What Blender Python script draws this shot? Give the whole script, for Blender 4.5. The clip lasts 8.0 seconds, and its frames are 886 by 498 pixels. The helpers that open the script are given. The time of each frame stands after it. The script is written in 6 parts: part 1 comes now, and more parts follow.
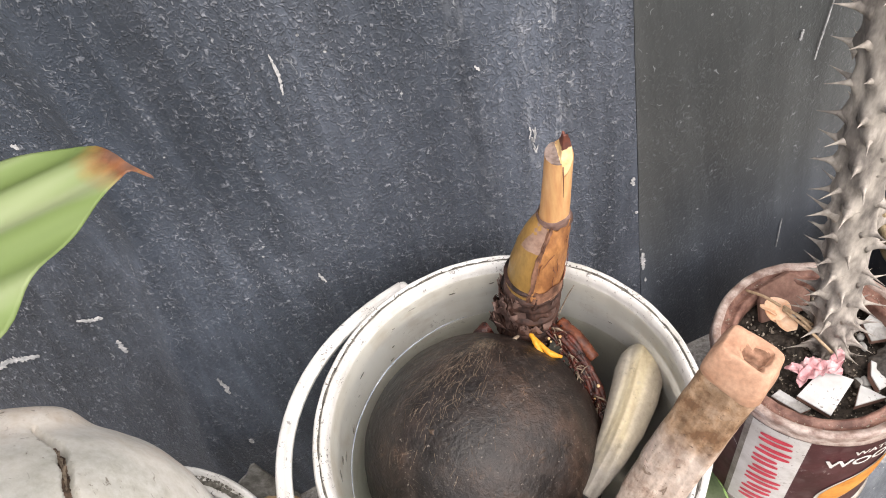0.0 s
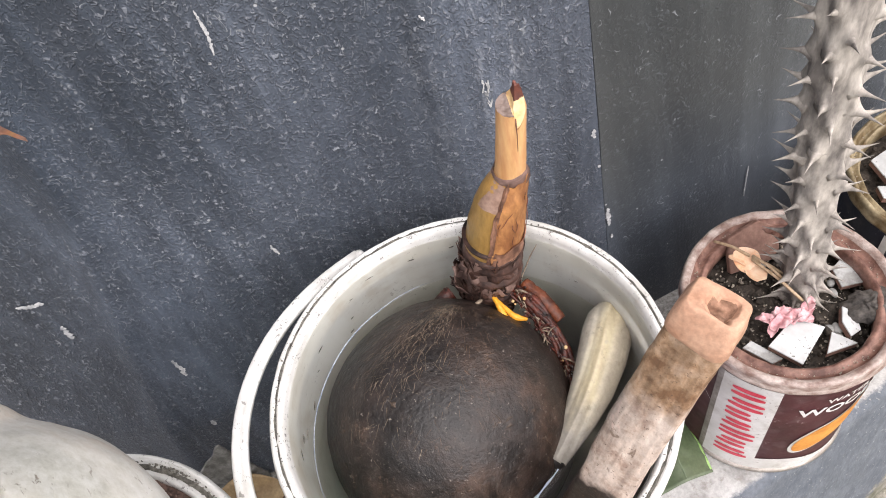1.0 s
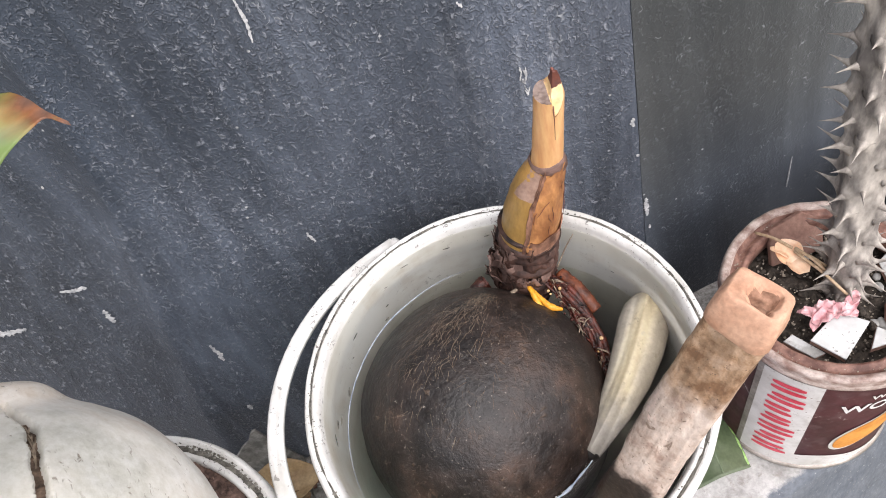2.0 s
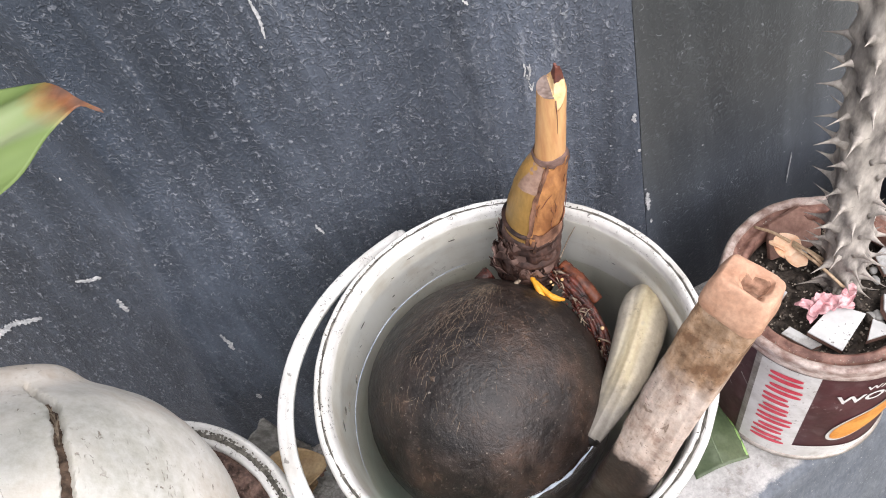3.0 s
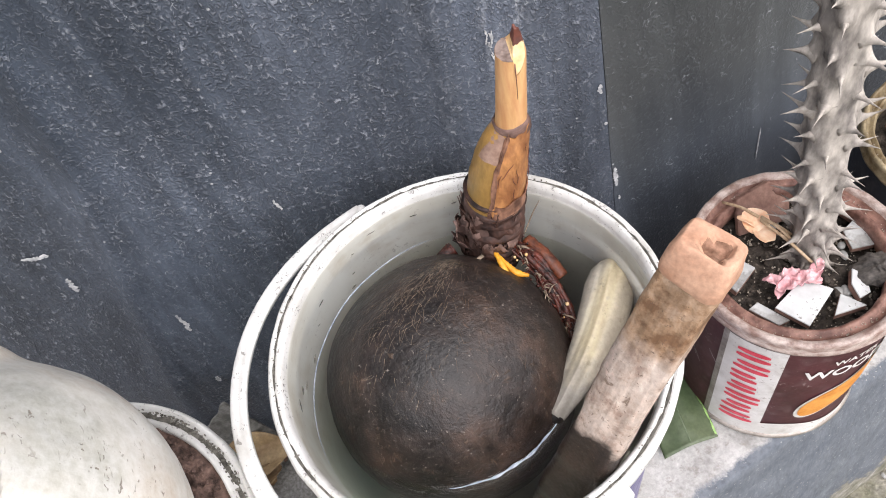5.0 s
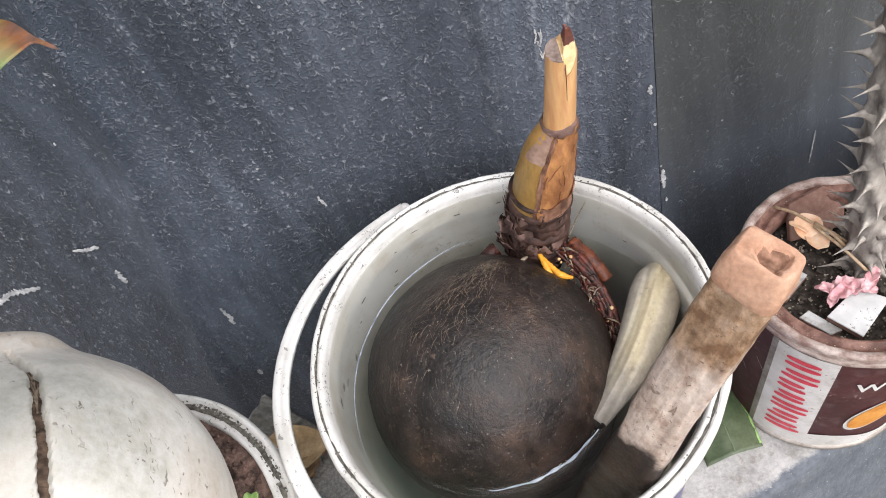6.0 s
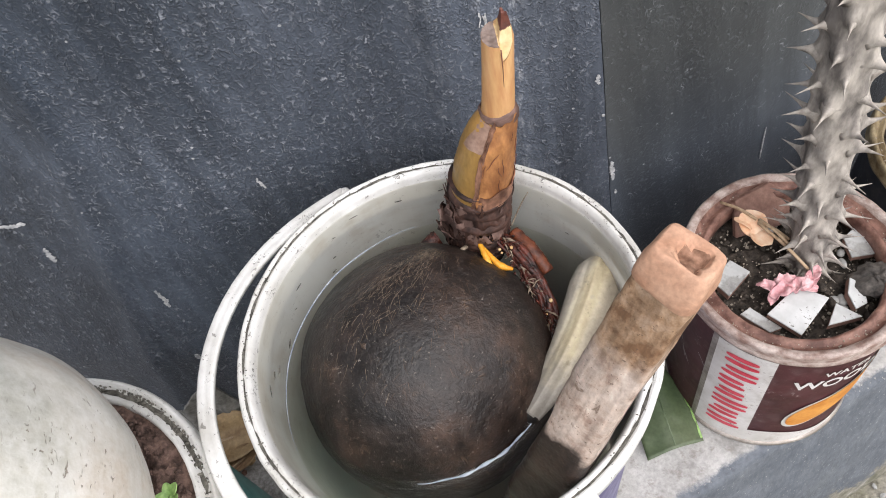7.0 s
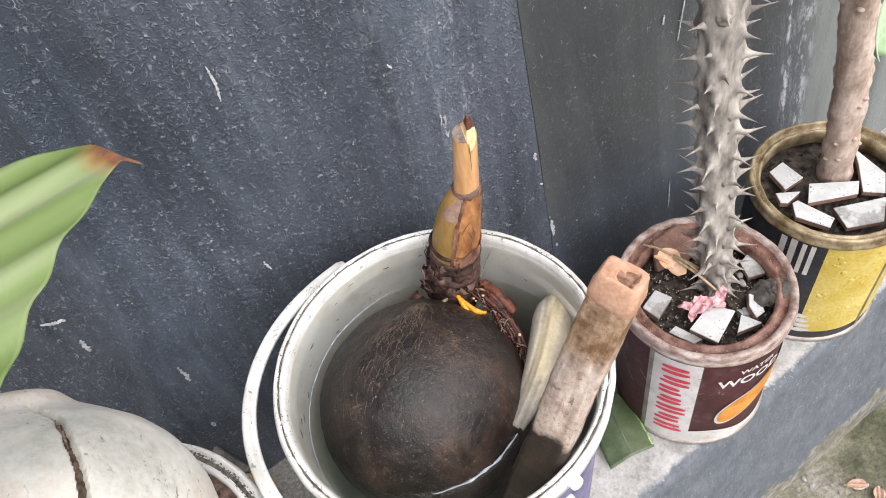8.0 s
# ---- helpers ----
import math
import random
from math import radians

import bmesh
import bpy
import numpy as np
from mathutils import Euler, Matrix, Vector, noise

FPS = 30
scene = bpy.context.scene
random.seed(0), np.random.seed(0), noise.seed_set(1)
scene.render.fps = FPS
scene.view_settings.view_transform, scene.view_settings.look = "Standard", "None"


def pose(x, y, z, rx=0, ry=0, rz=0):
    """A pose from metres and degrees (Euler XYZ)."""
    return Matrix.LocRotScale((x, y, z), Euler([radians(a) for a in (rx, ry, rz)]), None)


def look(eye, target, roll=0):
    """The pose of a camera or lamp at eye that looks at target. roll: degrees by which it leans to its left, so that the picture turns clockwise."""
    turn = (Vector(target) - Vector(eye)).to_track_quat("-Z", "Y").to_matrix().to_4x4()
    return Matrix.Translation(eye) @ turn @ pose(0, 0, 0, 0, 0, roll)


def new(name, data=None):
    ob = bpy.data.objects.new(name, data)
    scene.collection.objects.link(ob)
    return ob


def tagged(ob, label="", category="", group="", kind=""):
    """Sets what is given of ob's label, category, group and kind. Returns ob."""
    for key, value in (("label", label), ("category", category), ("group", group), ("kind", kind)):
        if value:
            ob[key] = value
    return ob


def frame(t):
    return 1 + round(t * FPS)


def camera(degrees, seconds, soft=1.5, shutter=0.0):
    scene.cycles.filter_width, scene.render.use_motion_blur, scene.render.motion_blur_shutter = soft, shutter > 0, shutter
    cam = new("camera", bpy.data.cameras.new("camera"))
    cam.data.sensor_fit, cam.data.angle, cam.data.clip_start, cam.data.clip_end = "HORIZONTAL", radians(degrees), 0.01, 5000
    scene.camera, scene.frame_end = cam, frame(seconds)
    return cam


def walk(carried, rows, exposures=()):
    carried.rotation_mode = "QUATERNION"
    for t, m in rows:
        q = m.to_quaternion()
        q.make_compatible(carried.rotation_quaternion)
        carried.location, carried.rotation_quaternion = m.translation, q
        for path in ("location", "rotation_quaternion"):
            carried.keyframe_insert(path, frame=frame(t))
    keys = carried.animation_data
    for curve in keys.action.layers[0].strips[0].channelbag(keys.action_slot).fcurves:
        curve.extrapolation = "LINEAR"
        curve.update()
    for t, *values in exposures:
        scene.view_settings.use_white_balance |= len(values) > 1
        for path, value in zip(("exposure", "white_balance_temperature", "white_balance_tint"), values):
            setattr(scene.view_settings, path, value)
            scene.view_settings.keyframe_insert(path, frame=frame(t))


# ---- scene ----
from mathutils import kdtree

# ---- the camera and its path: seconds, place, pitch, lean, heading ----
cam = camera(61.04, 8.0, soft=1.0)
PATH = [
    (0.0, -0.0007, -0.1754, 0.5821, -51.54, 9.52, -9.24),
    (0.1, -0.0029, -0.1730, 0.5823, -52.33, 10.25, -9.51),
    (0.2, -0.0048, -0.1722, 0.5774, -53.03, 10.16, -9.92),
    (0.4, -0.0021, -0.1718, 0.5703, -53.53, 9.89, -10.60),
    (0.5, 0.0015, -0.1708, 0.5700, -53.31, 9.81, -10.99),
    (0.7, 0.0062, -0.1666, 0.5631, -53.99, 8.79, -12.30),
    (0.9, 0.0088, -0.1668, 0.5622, -54.23, 9.15, -12.86),
    (1.0, 0.0084, -0.1668, 0.5638, -54.57, 9.69, -12.64),
    (1.2, 0.0059, -0.1703, 0.5640, -54.84, 10.83, -11.47),
    (1.4, 0.0071, -0.1677, 0.5621, -55.51, 11.25, -11.47),
    (1.5, 0.0078, -0.1672, 0.5631, -55.33, 11.84, -11.24),
    (1.7, 0.0071, -0.1668, 0.5624, -54.87, 11.49, -10.63),
    (2.8, 0.0117, -0.1680, 0.5654, -55.28, 11.77, -10.58),
    (3.0, 0.0071, -0.1765, 0.5691, -54.95, 11.69, -10.21),
    (3.2, 0.0117, -0.1781, 0.5708, -55.30, 12.30, -10.35),
    (3.5, 0.0117, -0.1825, 0.5748, -54.76, 12.84, -9.98),
    (3.7, 0.0137, -0.1825, 0.5772, -54.51, 13.12, -10.33),
    (4.0, 0.0166, -0.1806, 0.5721, -54.63, 12.76, -10.73),
    (4.2, 0.0174, -0.1799, 0.5722, -54.92, 12.84, -10.76),
    (4.4, 0.0167, -0.1759, 0.5659, -55.10, 11.97, -11.83),
    (4.5, 0.0158, -0.1767, 0.5642, -54.74, 11.23, -11.62),
    (4.7, 0.0142, -0.1762, 0.5570, -55.83, 10.40, -11.55),
    (5.8, 0.0126, -0.1798, 0.5496, -56.07, 11.87, -9.57),
    (6.0, 0.0114, -0.1732, 0.5526, -55.83, 12.20, -8.64),
    (6.2, 0.0112, -0.1678, 0.5487, -56.05, 11.53, -7.51),
    (6.4, 0.0132, -0.1630, 0.5470, -56.37, 11.00, -7.08),
    (6.5, 0.0155, -0.1624, 0.5464, -56.39, 10.53, -6.97),
    (6.7, 0.0181, -0.1633, 0.5449, -56.88, 10.07, -7.08),
    (6.9, 0.0249, -0.1673, 0.5438, -56.92, 9.81, -8.01),
    (7.0, 0.0280, -0.1689, 0.5424, -56.97, 9.52, -8.56),
    (7.2, 0.0286, -0.1721, 0.5466, -56.67, 9.54, -9.53),
    (7.4, 0.0258, -0.1795, 0.5511, -56.16, 9.75, -10.65),
    (7.5, 0.0230, -0.1858, 0.5534, -55.03, 9.31, -11.15),
    (7.7, 0.0153, -0.2032, 0.5734, -53.64, 9.78, -12.79),
    (7.9, 0.0047, -0.2161, 0.5972, -52.93, 8.90, -15.56),
    (8.0, -0.0019, -0.2251, 0.6172, -52.58, 8.69, -16.36),
]
walk(cam, [(t, pose(x, y, z, 90 + pitch, lean, turn)) for t, x, y, z, pitch, lean, turn in PATH], exposures=((0.0, 0.69, 6850, 15), (0.5, 0.68, 6700, 15), (1.5, 0.65, 6520, 15), (4.5, 0.65, 6430, 15), (6.0, 0.48, 6430, 13.5), (7.0, 0.38, 6430, 13), (7.5, 0.44, 6430, 13), (8.0, 0.57, 6480, 13)))

# ---- light: a bright overcast sky ----
world = bpy.data.worlds.new("sky")
scene.world = world
world.use_nodes = True
wn = world.node_tree.nodes
sky = wn.new("ShaderNodeTexSky")
sky.sky_type, sky.sun_disc = "NISHITA", False
sky.sun_elevation, sky.sun_rotation = radians(58), radians(153)
sky.dust_density, sky.air_density = 3.0, 1.0
wn["Background"].inputs["Strength"].default_value = 0.15
cloud = wn.new("ShaderNodeHueSaturation")
cloud.inputs["Saturation"].default_value = 0.35
world.node_tree.links.new(sky.outputs["Color"], cloud.inputs["Color"])
world.node_tree.links.new(cloud.outputs["Color"], wn["Background"].inputs["Color"])
sun = new("sun", bpy.data.lights.new("sun", "SUN"))
sun.data.energy, sun.data.angle, sun.data.color = 2.5, radians(105), (1.0, 0.97, 0.93)
sun.matrix_world = look((0.80, -0.92, 1.7), (0, 0, 0))


# ---- materials ----
class Nodes:
    """A small builder of node materials."""

    def __init__(self, name):
        self.mat = bpy.data.materials.new(name)
        self.mat.use_nodes = True
        self.tree = self.mat.node_tree
        self.bsdf = self.tree.nodes["Principled BSDF"]
        self.coords = self.add("ShaderNodeTexCoord").outputs["Object"]

    def add(self, kind):
        return self.tree.nodes.new(kind)

    def link(self, a, b):
        self.tree.links.new(a, b)

    def put(self, socket, value):
        if hasattr(value, "is_linked"):
            self.link(value, socket)
        else:
            socket.default_value = value

    def noise(self, scale, detail=4.0, rough=0.6, stretch=(1, 1, 1), distort=0.0, turn=(0, 0, 0)):
        m = self.add("ShaderNodeMapping")
        m.inputs["Scale"].default_value = stretch
        m.inputs["Rotation"].default_value = [radians(a) for a in turn]
        self.link(self.coords, m.inputs["Vector"])
        n = self.add("ShaderNodeTexNoise")
        n.inputs["Scale"].default_value, n.inputs["Detail"].default_value = scale, detail
        n.inputs["Roughness"].default_value, n.inputs["Distortion"].default_value = rough, distort
        self.link(m.outputs[0], n.inputs["Vector"])
        return n.outputs["Fac"]

    def voronoi(self, scale, stretch=(1, 1, 1), feature="F1"):
        m = self.add("ShaderNodeMapping")
        m.inputs["Scale"].default_value = stretch
        self.link(self.coords, m.inputs["Vector"])
        n = self.add("ShaderNodeTexVoronoi")
        n.feature = feature
        n.inputs["Scale"].default_value = scale
        self.link(m.outputs[0], n.inputs["Vector"])
        return n.outputs["Distance"]

    def axis(self, which):
        s = self.add("ShaderNodeSeparateXYZ")
        self.link(self.coords, s.inputs[0])
        return s.outputs[which]

    def ramp(self, fac, stops):
        r = self.add("ShaderNodeValToRGB")
        e = r.color_ramp.elements
        while len(e) < len(stops):
            e.new(0.5)
        for k, (at, c) in zip(e, stops):
            k.position = at
            k.color = (*c, 1) if isinstance(c, tuple) else (c, c, c, 1)
        self.link(fac, r.inputs["Fac"])
        return r.outputs["Color"]

    def mix(self, fac, a, b, blend="MIX"):
        n = self.add("ShaderNodeMix")
        n.data_type, n.blend_type = "RGBA", blend
        self.put(n.inputs["Factor"], fac)
        self.put(n.inputs["A"], (*a, 1) if isinstance(a, tuple) else a)
        self.put(n.inputs["B"], (*b, 1) if isinstance(b, tuple) else b)
        return n.outputs["Result"]

    def math(self, op, a, b=0.0):
        n = self.add("ShaderNodeMath")
        n.operation = op
        self.put(n.inputs[0], a)
        self.put(n.inputs[1], b)
        return n.outputs[0]

    def random(self):
        return self.add("ShaderNodeObjectInfo").outputs["Random"]

    def finish(self, colour, rough=0.6, bump=None, depth=0.001, strength=0.6, metal=0.0, spec=0.5):
        self.put(self.bsdf.inputs["Base Color"], (*colour, 1) if isinstance(colour, tuple) else colour)
        self.put(self.bsdf.inputs["Roughness"], rough)
        self.put(self.bsdf.inputs["Metallic"], metal)
        self.put(self.bsdf.inputs["Specular IOR Level"], spec)
        if bump is not None:
            b = self.add("ShaderNodeBump")
            b.inputs["Strength"].default_value, b.inputs["Distance"].default_value = strength, depth
            self.link(bump, b.inputs["Height"])
            self.link(b.outputs[0], self.bsdf.inputs["Normal"])
        return self.mat


def plain(name, a, b, scale=40, rough=0.6, depth=0.0006, stretch=(1, 1, 1), fine=400, spec=0.5, metal=0.0, lo=0.35, hi=0.68):
    """Two tones in patches, with a finer grain in colour and relief."""
    n = Nodes(name)
    patch = n.noise(scale, 5, 0.6, stretch)
    grain = n.noise(fine, 3, 0.6, stretch)
    c = n.ramp(patch, [(lo, a), (hi, b)])
    c = n.mix(0.35, c, n.ramp(grain, [(0.3, 0.25), (0.7, 0.75)]), "OVERLAY")
    return n.finish(c, rough, n.math("ADD", n.math("MULTIPLY", patch, 0.6), n.math("MULTIPLY", grain, 0.4)), depth, 0.6, metal, spec)


def painted_wall(name, dark, mid, grit, gloss, streak=0.5, scuffs=(), fade=None, lean=0.0, lower=None):
    """Roller-textured paint: soft vertical runs, curled ridges in patches with painted highlights and shade, chipped
    dots.
    """
    n = Nodes(name)
    if lean:
        xyz, back = n.add("ShaderNodeSeparateXYZ"), n.add("ShaderNodeCombineXYZ")
        n.link(n.coords, xyz.inputs[0])
        n.link(n.math("ADD", xyz.outputs[0], n.math("MULTIPLY", xyz.outputs[2], lean)), back.inputs[0])
        n.link(xyz.outputs[1], back.inputs[1])
        n.link(xyz.outputs[2], back.inputs[2])
        n.coords = back.outputs[0]
    big = n.noise(4.0, 4, 0.6, (1, 1, 0.6))
    drip = n.noise(26.0, 5, 0.6, (1, 1, 0.06), 0.3)
    run = n.noise(8.0, 3, 0.5, (1, 1, 0.08))
    area = n.noise(11.0, 5, 0.65, (1, 1, 0.45))
    c = n.ramp(big, [(0.36, dark), (0.60, mid)])
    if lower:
        # mixes to darker, bluer tones below a ragged line near the foot
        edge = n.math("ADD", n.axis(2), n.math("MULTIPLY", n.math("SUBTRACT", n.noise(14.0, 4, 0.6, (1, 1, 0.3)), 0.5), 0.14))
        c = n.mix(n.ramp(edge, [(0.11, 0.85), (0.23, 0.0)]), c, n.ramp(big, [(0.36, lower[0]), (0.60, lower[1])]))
    c = n.mix(streak, c, n.ramp(drip, [(0.32, 0.26), (0.68, 0.72)]), "OVERLAY")
    c = n.mix(streak, c, n.ramp(run, [(0.36, 0.30), (0.60, 0.66)]), "OVERLAY")
    score = n.noise(120.0, 4, 0.7, (1, 1, 0.05), 0.4)
    c = n.mix(0.45 * streak, c, n.ramp(score, [(0.34, 0.24), (0.66, 0.74)]), "OVERLAY")
    dust = n.noise(70.0, 5, 0.7, (1, 1, 0.5))
    c = n.mix(0.22, c, n.ramp(dust, [(0.3, 0.3), (0.7, 0.7)]), "OVERLAY")
    # curled ridges left by the roller; highlights on crests and shade in pits are painted
    worm = n.noise(560.0, 1.5, 0.5, (1, 1, 0.72), 0.9)
    here = n.math("MULTIPLY", n.ramp(area, [(0.36, 0.30), (0.56, 1.0)]), n.ramp(n.noise(130.0, 3, 0.65), [(0.36, 0.25), (0.56, 1.0)]))
    lump = n.math("MULTIPLY", n.ramp(worm, [(0.46, 0.0), (0.64, 1.0)]), here)
    shaded_pit = n.math("MULTIPLY", n.ramp(worm, [(0.32, 1.0), (0.43, 0.0)]), here)
    c = n.mix(n.math("MULTIPLY", shaded_pit, 0.55 * grit), c, tuple(0.6 * k for k in dark))
    lit_crest = n.math("MULTIPLY", n.ramp(worm, [(0.56, 0.0), (0.66, 1.0)]), n.math("MULTIPLY", here, n.ramp(n.noise(210.0, 2, 0.6), [(0.44, 0.08), (0.60, 1.0)])))
    c = n.mix(n.math("MULTIPLY", lit_crest, 0.75 * grit), c, (0.36, 0.38, 0.42))
    # small pale curls and chipped dots
    line = n.math("ABSOLUTE", n.math("SUBTRACT", n.noise(190.0, 0, 0.5, (1, 1, 0.8), 0.8), 0.5))
    curl = n.math("MULTIPLY", n.ramp(line, [(0.010, 1.0), (0.022, 0.0)]), n.ramp(n.noise(120.0, 2, 0.6), [(0.60, 0.0), (0.66, 1.0)]))
    c = n.mix(n.math("MULTIPLY", curl, 0.62), c, (0.37, 0.39, 0.41))
    dots = n.math("MULTIPLY", n.ramp(n.voronoi(75.0), [(0.045, 1.0), (0.075, 0.0)]), n.ramp(n.noise(34.0, 3, 0.6), [(0.50, 0.0), (0.56, 1.0)]))
    c = n.mix(n.math("MULTIPLY", dots, 0.8), c, (0.48, 0.49, 0.50))
    if fade:
        reach = n.math("ADD", n.axis(0), n.math("MULTIPLY", n.math("SUBTRACT", n.noise(30.0, 4, 0.65, (1, 1, 0.12)), 0.5), 0.12))
        pale = n.ramp(drip, [(0.35, (0.13, 0.145, 0.14)), (0.65, (0.26, 0.28, 0.265))])
        c = n.mix(n.ramp(reach, [(fade, 0.0), (fade + 0.06, 0.85)]), c, pale)
    for at, width, amount in scuffs:
        off = n.math("ABSOLUTE", n.math("SUBTRACT", n.math("ADD", n.axis(0), n.math("MULTIPLY", n.noise(18.0, 2), 0.006)), at + 0.003))
        mark = n.math("MULTIPLY", n.ramp(off, [(0.0, 1.0), (width, 0.0)]), n.ramp(n.noise(170.0, 4, 0.75, (1, 1, 0.3)), [(0.50, 0.0), (0.60, 1.0)]))
        c = n.mix(n.math("MULTIPLY", mark, amount), c, (0.42, 0.44, 0.47))
    tooth = n.noise(900.0, 2, 0.6)
    h = n.math("ADD", n.math("MULTIPLY", lump, grit), n.math("ADD", n.math("MULTIPLY", dust, 0.35), n.math("MULTIPLY", tooth, 0.18)))
    return n.finish(c, gloss, h, 0.0010, 0.9)


def old_plastic(name, clean, dirty, scale=60, rough=0.42, dirt=0.62, scuffs=0.68, shade_top=None, lets_light=0.0):
    n = Nodes(name)
    stain = n.noise(scale * 0.4, 5, 0.65, (1, 1, 0.4))
    specks = n.noise(scale * 6, 4, 0.7, (1, 1, 1), 0.8)
    c = n.mix(n.ramp(stain, [(0.4, 0.0), (0.72, 0.75)]), clean, dirty)
    if shade_top:
        runs = n.math("MULTIPLY", n.noise(26.0, 5, 0.7, (1, 1, 0.18)), n.noise(70.0, 4, 0.7, (0.5, 0.5, 1.6)))
        c = n.mix(n.ramp(runs, [(0.24, 0.0), (0.36, 0.7)]), c, (0.40, 0.355, 0.28))
    c = n.mix(n.ramp(n.math("MULTIPLY", specks, n.ramp(n.noise(scale, 3), [(0.3, 0.75), (0.7, 1.1)])), [(dirt, 0.0), (dirt + 0.05, 0.85)]), c, (0.10, 0.09, 0.08))
    scuff = n.ramp(n.noise(scale * 2.2, 2, 0.5, (1, 1, 6), 0.5), [(scuffs, 0.0), (scuffs + 0.04, 0.7)])
    c = n.mix(scuff, c, (0.16, 0.15, 0.13))
    if shade_top:
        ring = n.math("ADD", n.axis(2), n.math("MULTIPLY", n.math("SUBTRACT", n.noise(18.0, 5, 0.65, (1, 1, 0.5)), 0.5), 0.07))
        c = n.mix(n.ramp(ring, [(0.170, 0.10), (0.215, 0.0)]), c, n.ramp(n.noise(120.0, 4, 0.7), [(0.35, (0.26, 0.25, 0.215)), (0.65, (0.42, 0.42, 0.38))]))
        # dark of deep murky water painted onto the wall, reaching higher on the right
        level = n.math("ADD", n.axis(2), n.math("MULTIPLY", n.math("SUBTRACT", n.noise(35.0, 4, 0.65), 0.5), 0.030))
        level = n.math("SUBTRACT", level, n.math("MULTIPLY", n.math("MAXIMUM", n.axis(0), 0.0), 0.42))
        c = n.mix(n.ramp(level, [(shade_top - 0.075, 0.92), (shade_top - 0.018, 0.0)]), c, n.ramp(n.noise(90.0, 4, 0.7), [(0.35, (0.022, 0.020, 0.018)), (0.65, (0.065, 0.056, 0.046))]))
    n.finish(c, rough, specks, 0.0004, 0.4)
    if lets_light:
        # thin milky plastic: part of the daylight comes through the wall
        soft, mix = n.add("ShaderNodeBsdfTranslucent"), n.add("ShaderNodeMixShader")
        out = next(k for k in n.mat.node_tree.nodes if k.type == "OUTPUT_MATERIAL")
        n.put(soft.inputs["Color"], (0.92, 0.90, 0.84, 1))
        n.put(mix.inputs[0], lets_light)
        n.link(n.bsdf.outputs[0], mix.inputs[1])
        n.link(soft.outputs[0], mix.inputs[2])
        n.link(mix.outputs[0], out.inputs["Surface"])
    return n.mat


def worn_print(name, a, b, speck, rough):
    """Printed metal with dust, small scuffs and stains."""
    n = Nodes(name)
    c = n.ramp(n.noise(40.0, 5, 0.65), [(0.35, a), (0.68, b)])
    dust = n.noise(70.0, 5, 0.7)
    c = n.mix(n.ramp(dust, [(0.52, 0.0), (0.75, 0.28)]), c, speck)
    nick = n.math("MULTIPLY", n.ramp(n.noise(330.0, 3, 0.65, (1, 1, 1), 0.6), [(0.63, 0.0), (0.68, 0.9)]), n.ramp(n.noise(45.0, 3), [(0.44, 0.0), (0.60, 1.0)]))
    c = n.mix(nick, c, speck)
    return n.finish(c, n.ramp(dust, [(0.3, rough), (0.7, rough + 0.25)]), nick, 0.0003, 0.4)


MAIN_WALL = painted_wall("slate_paint", (0.036, 0.046, 0.062), (0.084, 0.098, 0.123), 1.0, 0.42, 0.85, ((0.0655, 0.005, 0.75), (0.0500, 0.006, 0.30), (0.020, 0.012, 0.15)))
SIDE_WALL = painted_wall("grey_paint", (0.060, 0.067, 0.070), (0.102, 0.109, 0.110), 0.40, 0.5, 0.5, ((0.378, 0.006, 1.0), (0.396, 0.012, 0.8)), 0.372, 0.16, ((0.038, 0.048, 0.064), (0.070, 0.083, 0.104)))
FLAKE = plain("bare_plaster", (0.32, 0.33, 0.34), (0.60, 0.60, 0.60), 200, 0.8, 0.0005)
CONCRETE = plain("concrete", (0.24, 0.24, 0.23), (0.48, 0.48, 0.46), 45, 0.9, 0.0016, fine=260)
BUCKET_OUT = old_plastic("white_plastic", (0.74, 0.74, 0.72), (0.65, 0.64, 0.60), 60, 0.4, 0.60, lets_light=0.58)
BUCKET_RIM = old_plastic("white_rim_plastic", (0.80, 0.80, 0.78), (0.47, 0.455, 0.405), 90, 0.42, 0.592)
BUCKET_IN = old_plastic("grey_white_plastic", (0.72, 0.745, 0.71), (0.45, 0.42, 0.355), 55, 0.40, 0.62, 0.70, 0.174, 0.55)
PURPLE = plain("purple_label", (0.10, 0.09, 0.20), (0.30, 0.28, 0.42), 60, 0.45, 0.0002)
TEAL = plain("teal_label", (0.05, 0.26, 0.25), (0.10, 0.37, 0.35), 40, 0.4, 0.0002)
GROOVE_DIRT = plain("groove_dirt", (0.045, 0.042, 0.035), (0.22, 0.21, 0.18), 260, 0.95, 0.002, fine=700)
SOIL = plain("dark_soil", (0.012, 0.010, 0.008), (0.105, 0.085, 0.068), 160, 0.95, 0.004, fine=600)
MORTAR = plain("grey_mortar", (0.15, 0.145, 0.13), (0.36, 0.35, 0.325), 120, 0.9, 0.0015)
MUD = plain("dried_mud", (0.034, 0.030, 0.027), (0.14, 0.125, 0.11), 130, 0.8, 0.002, fine=500)
GRIT = plain("pale_grit", (0.20, 0.17, 0.13), (0.46, 0.41, 0.34), 300, 0.9, 0.0005)
RED_SOIL = plain("brown_soil", (0.045, 0.027, 0.021), (0.235, 0.150, 0.120), 220, 0.9, 0.003, fine=600)


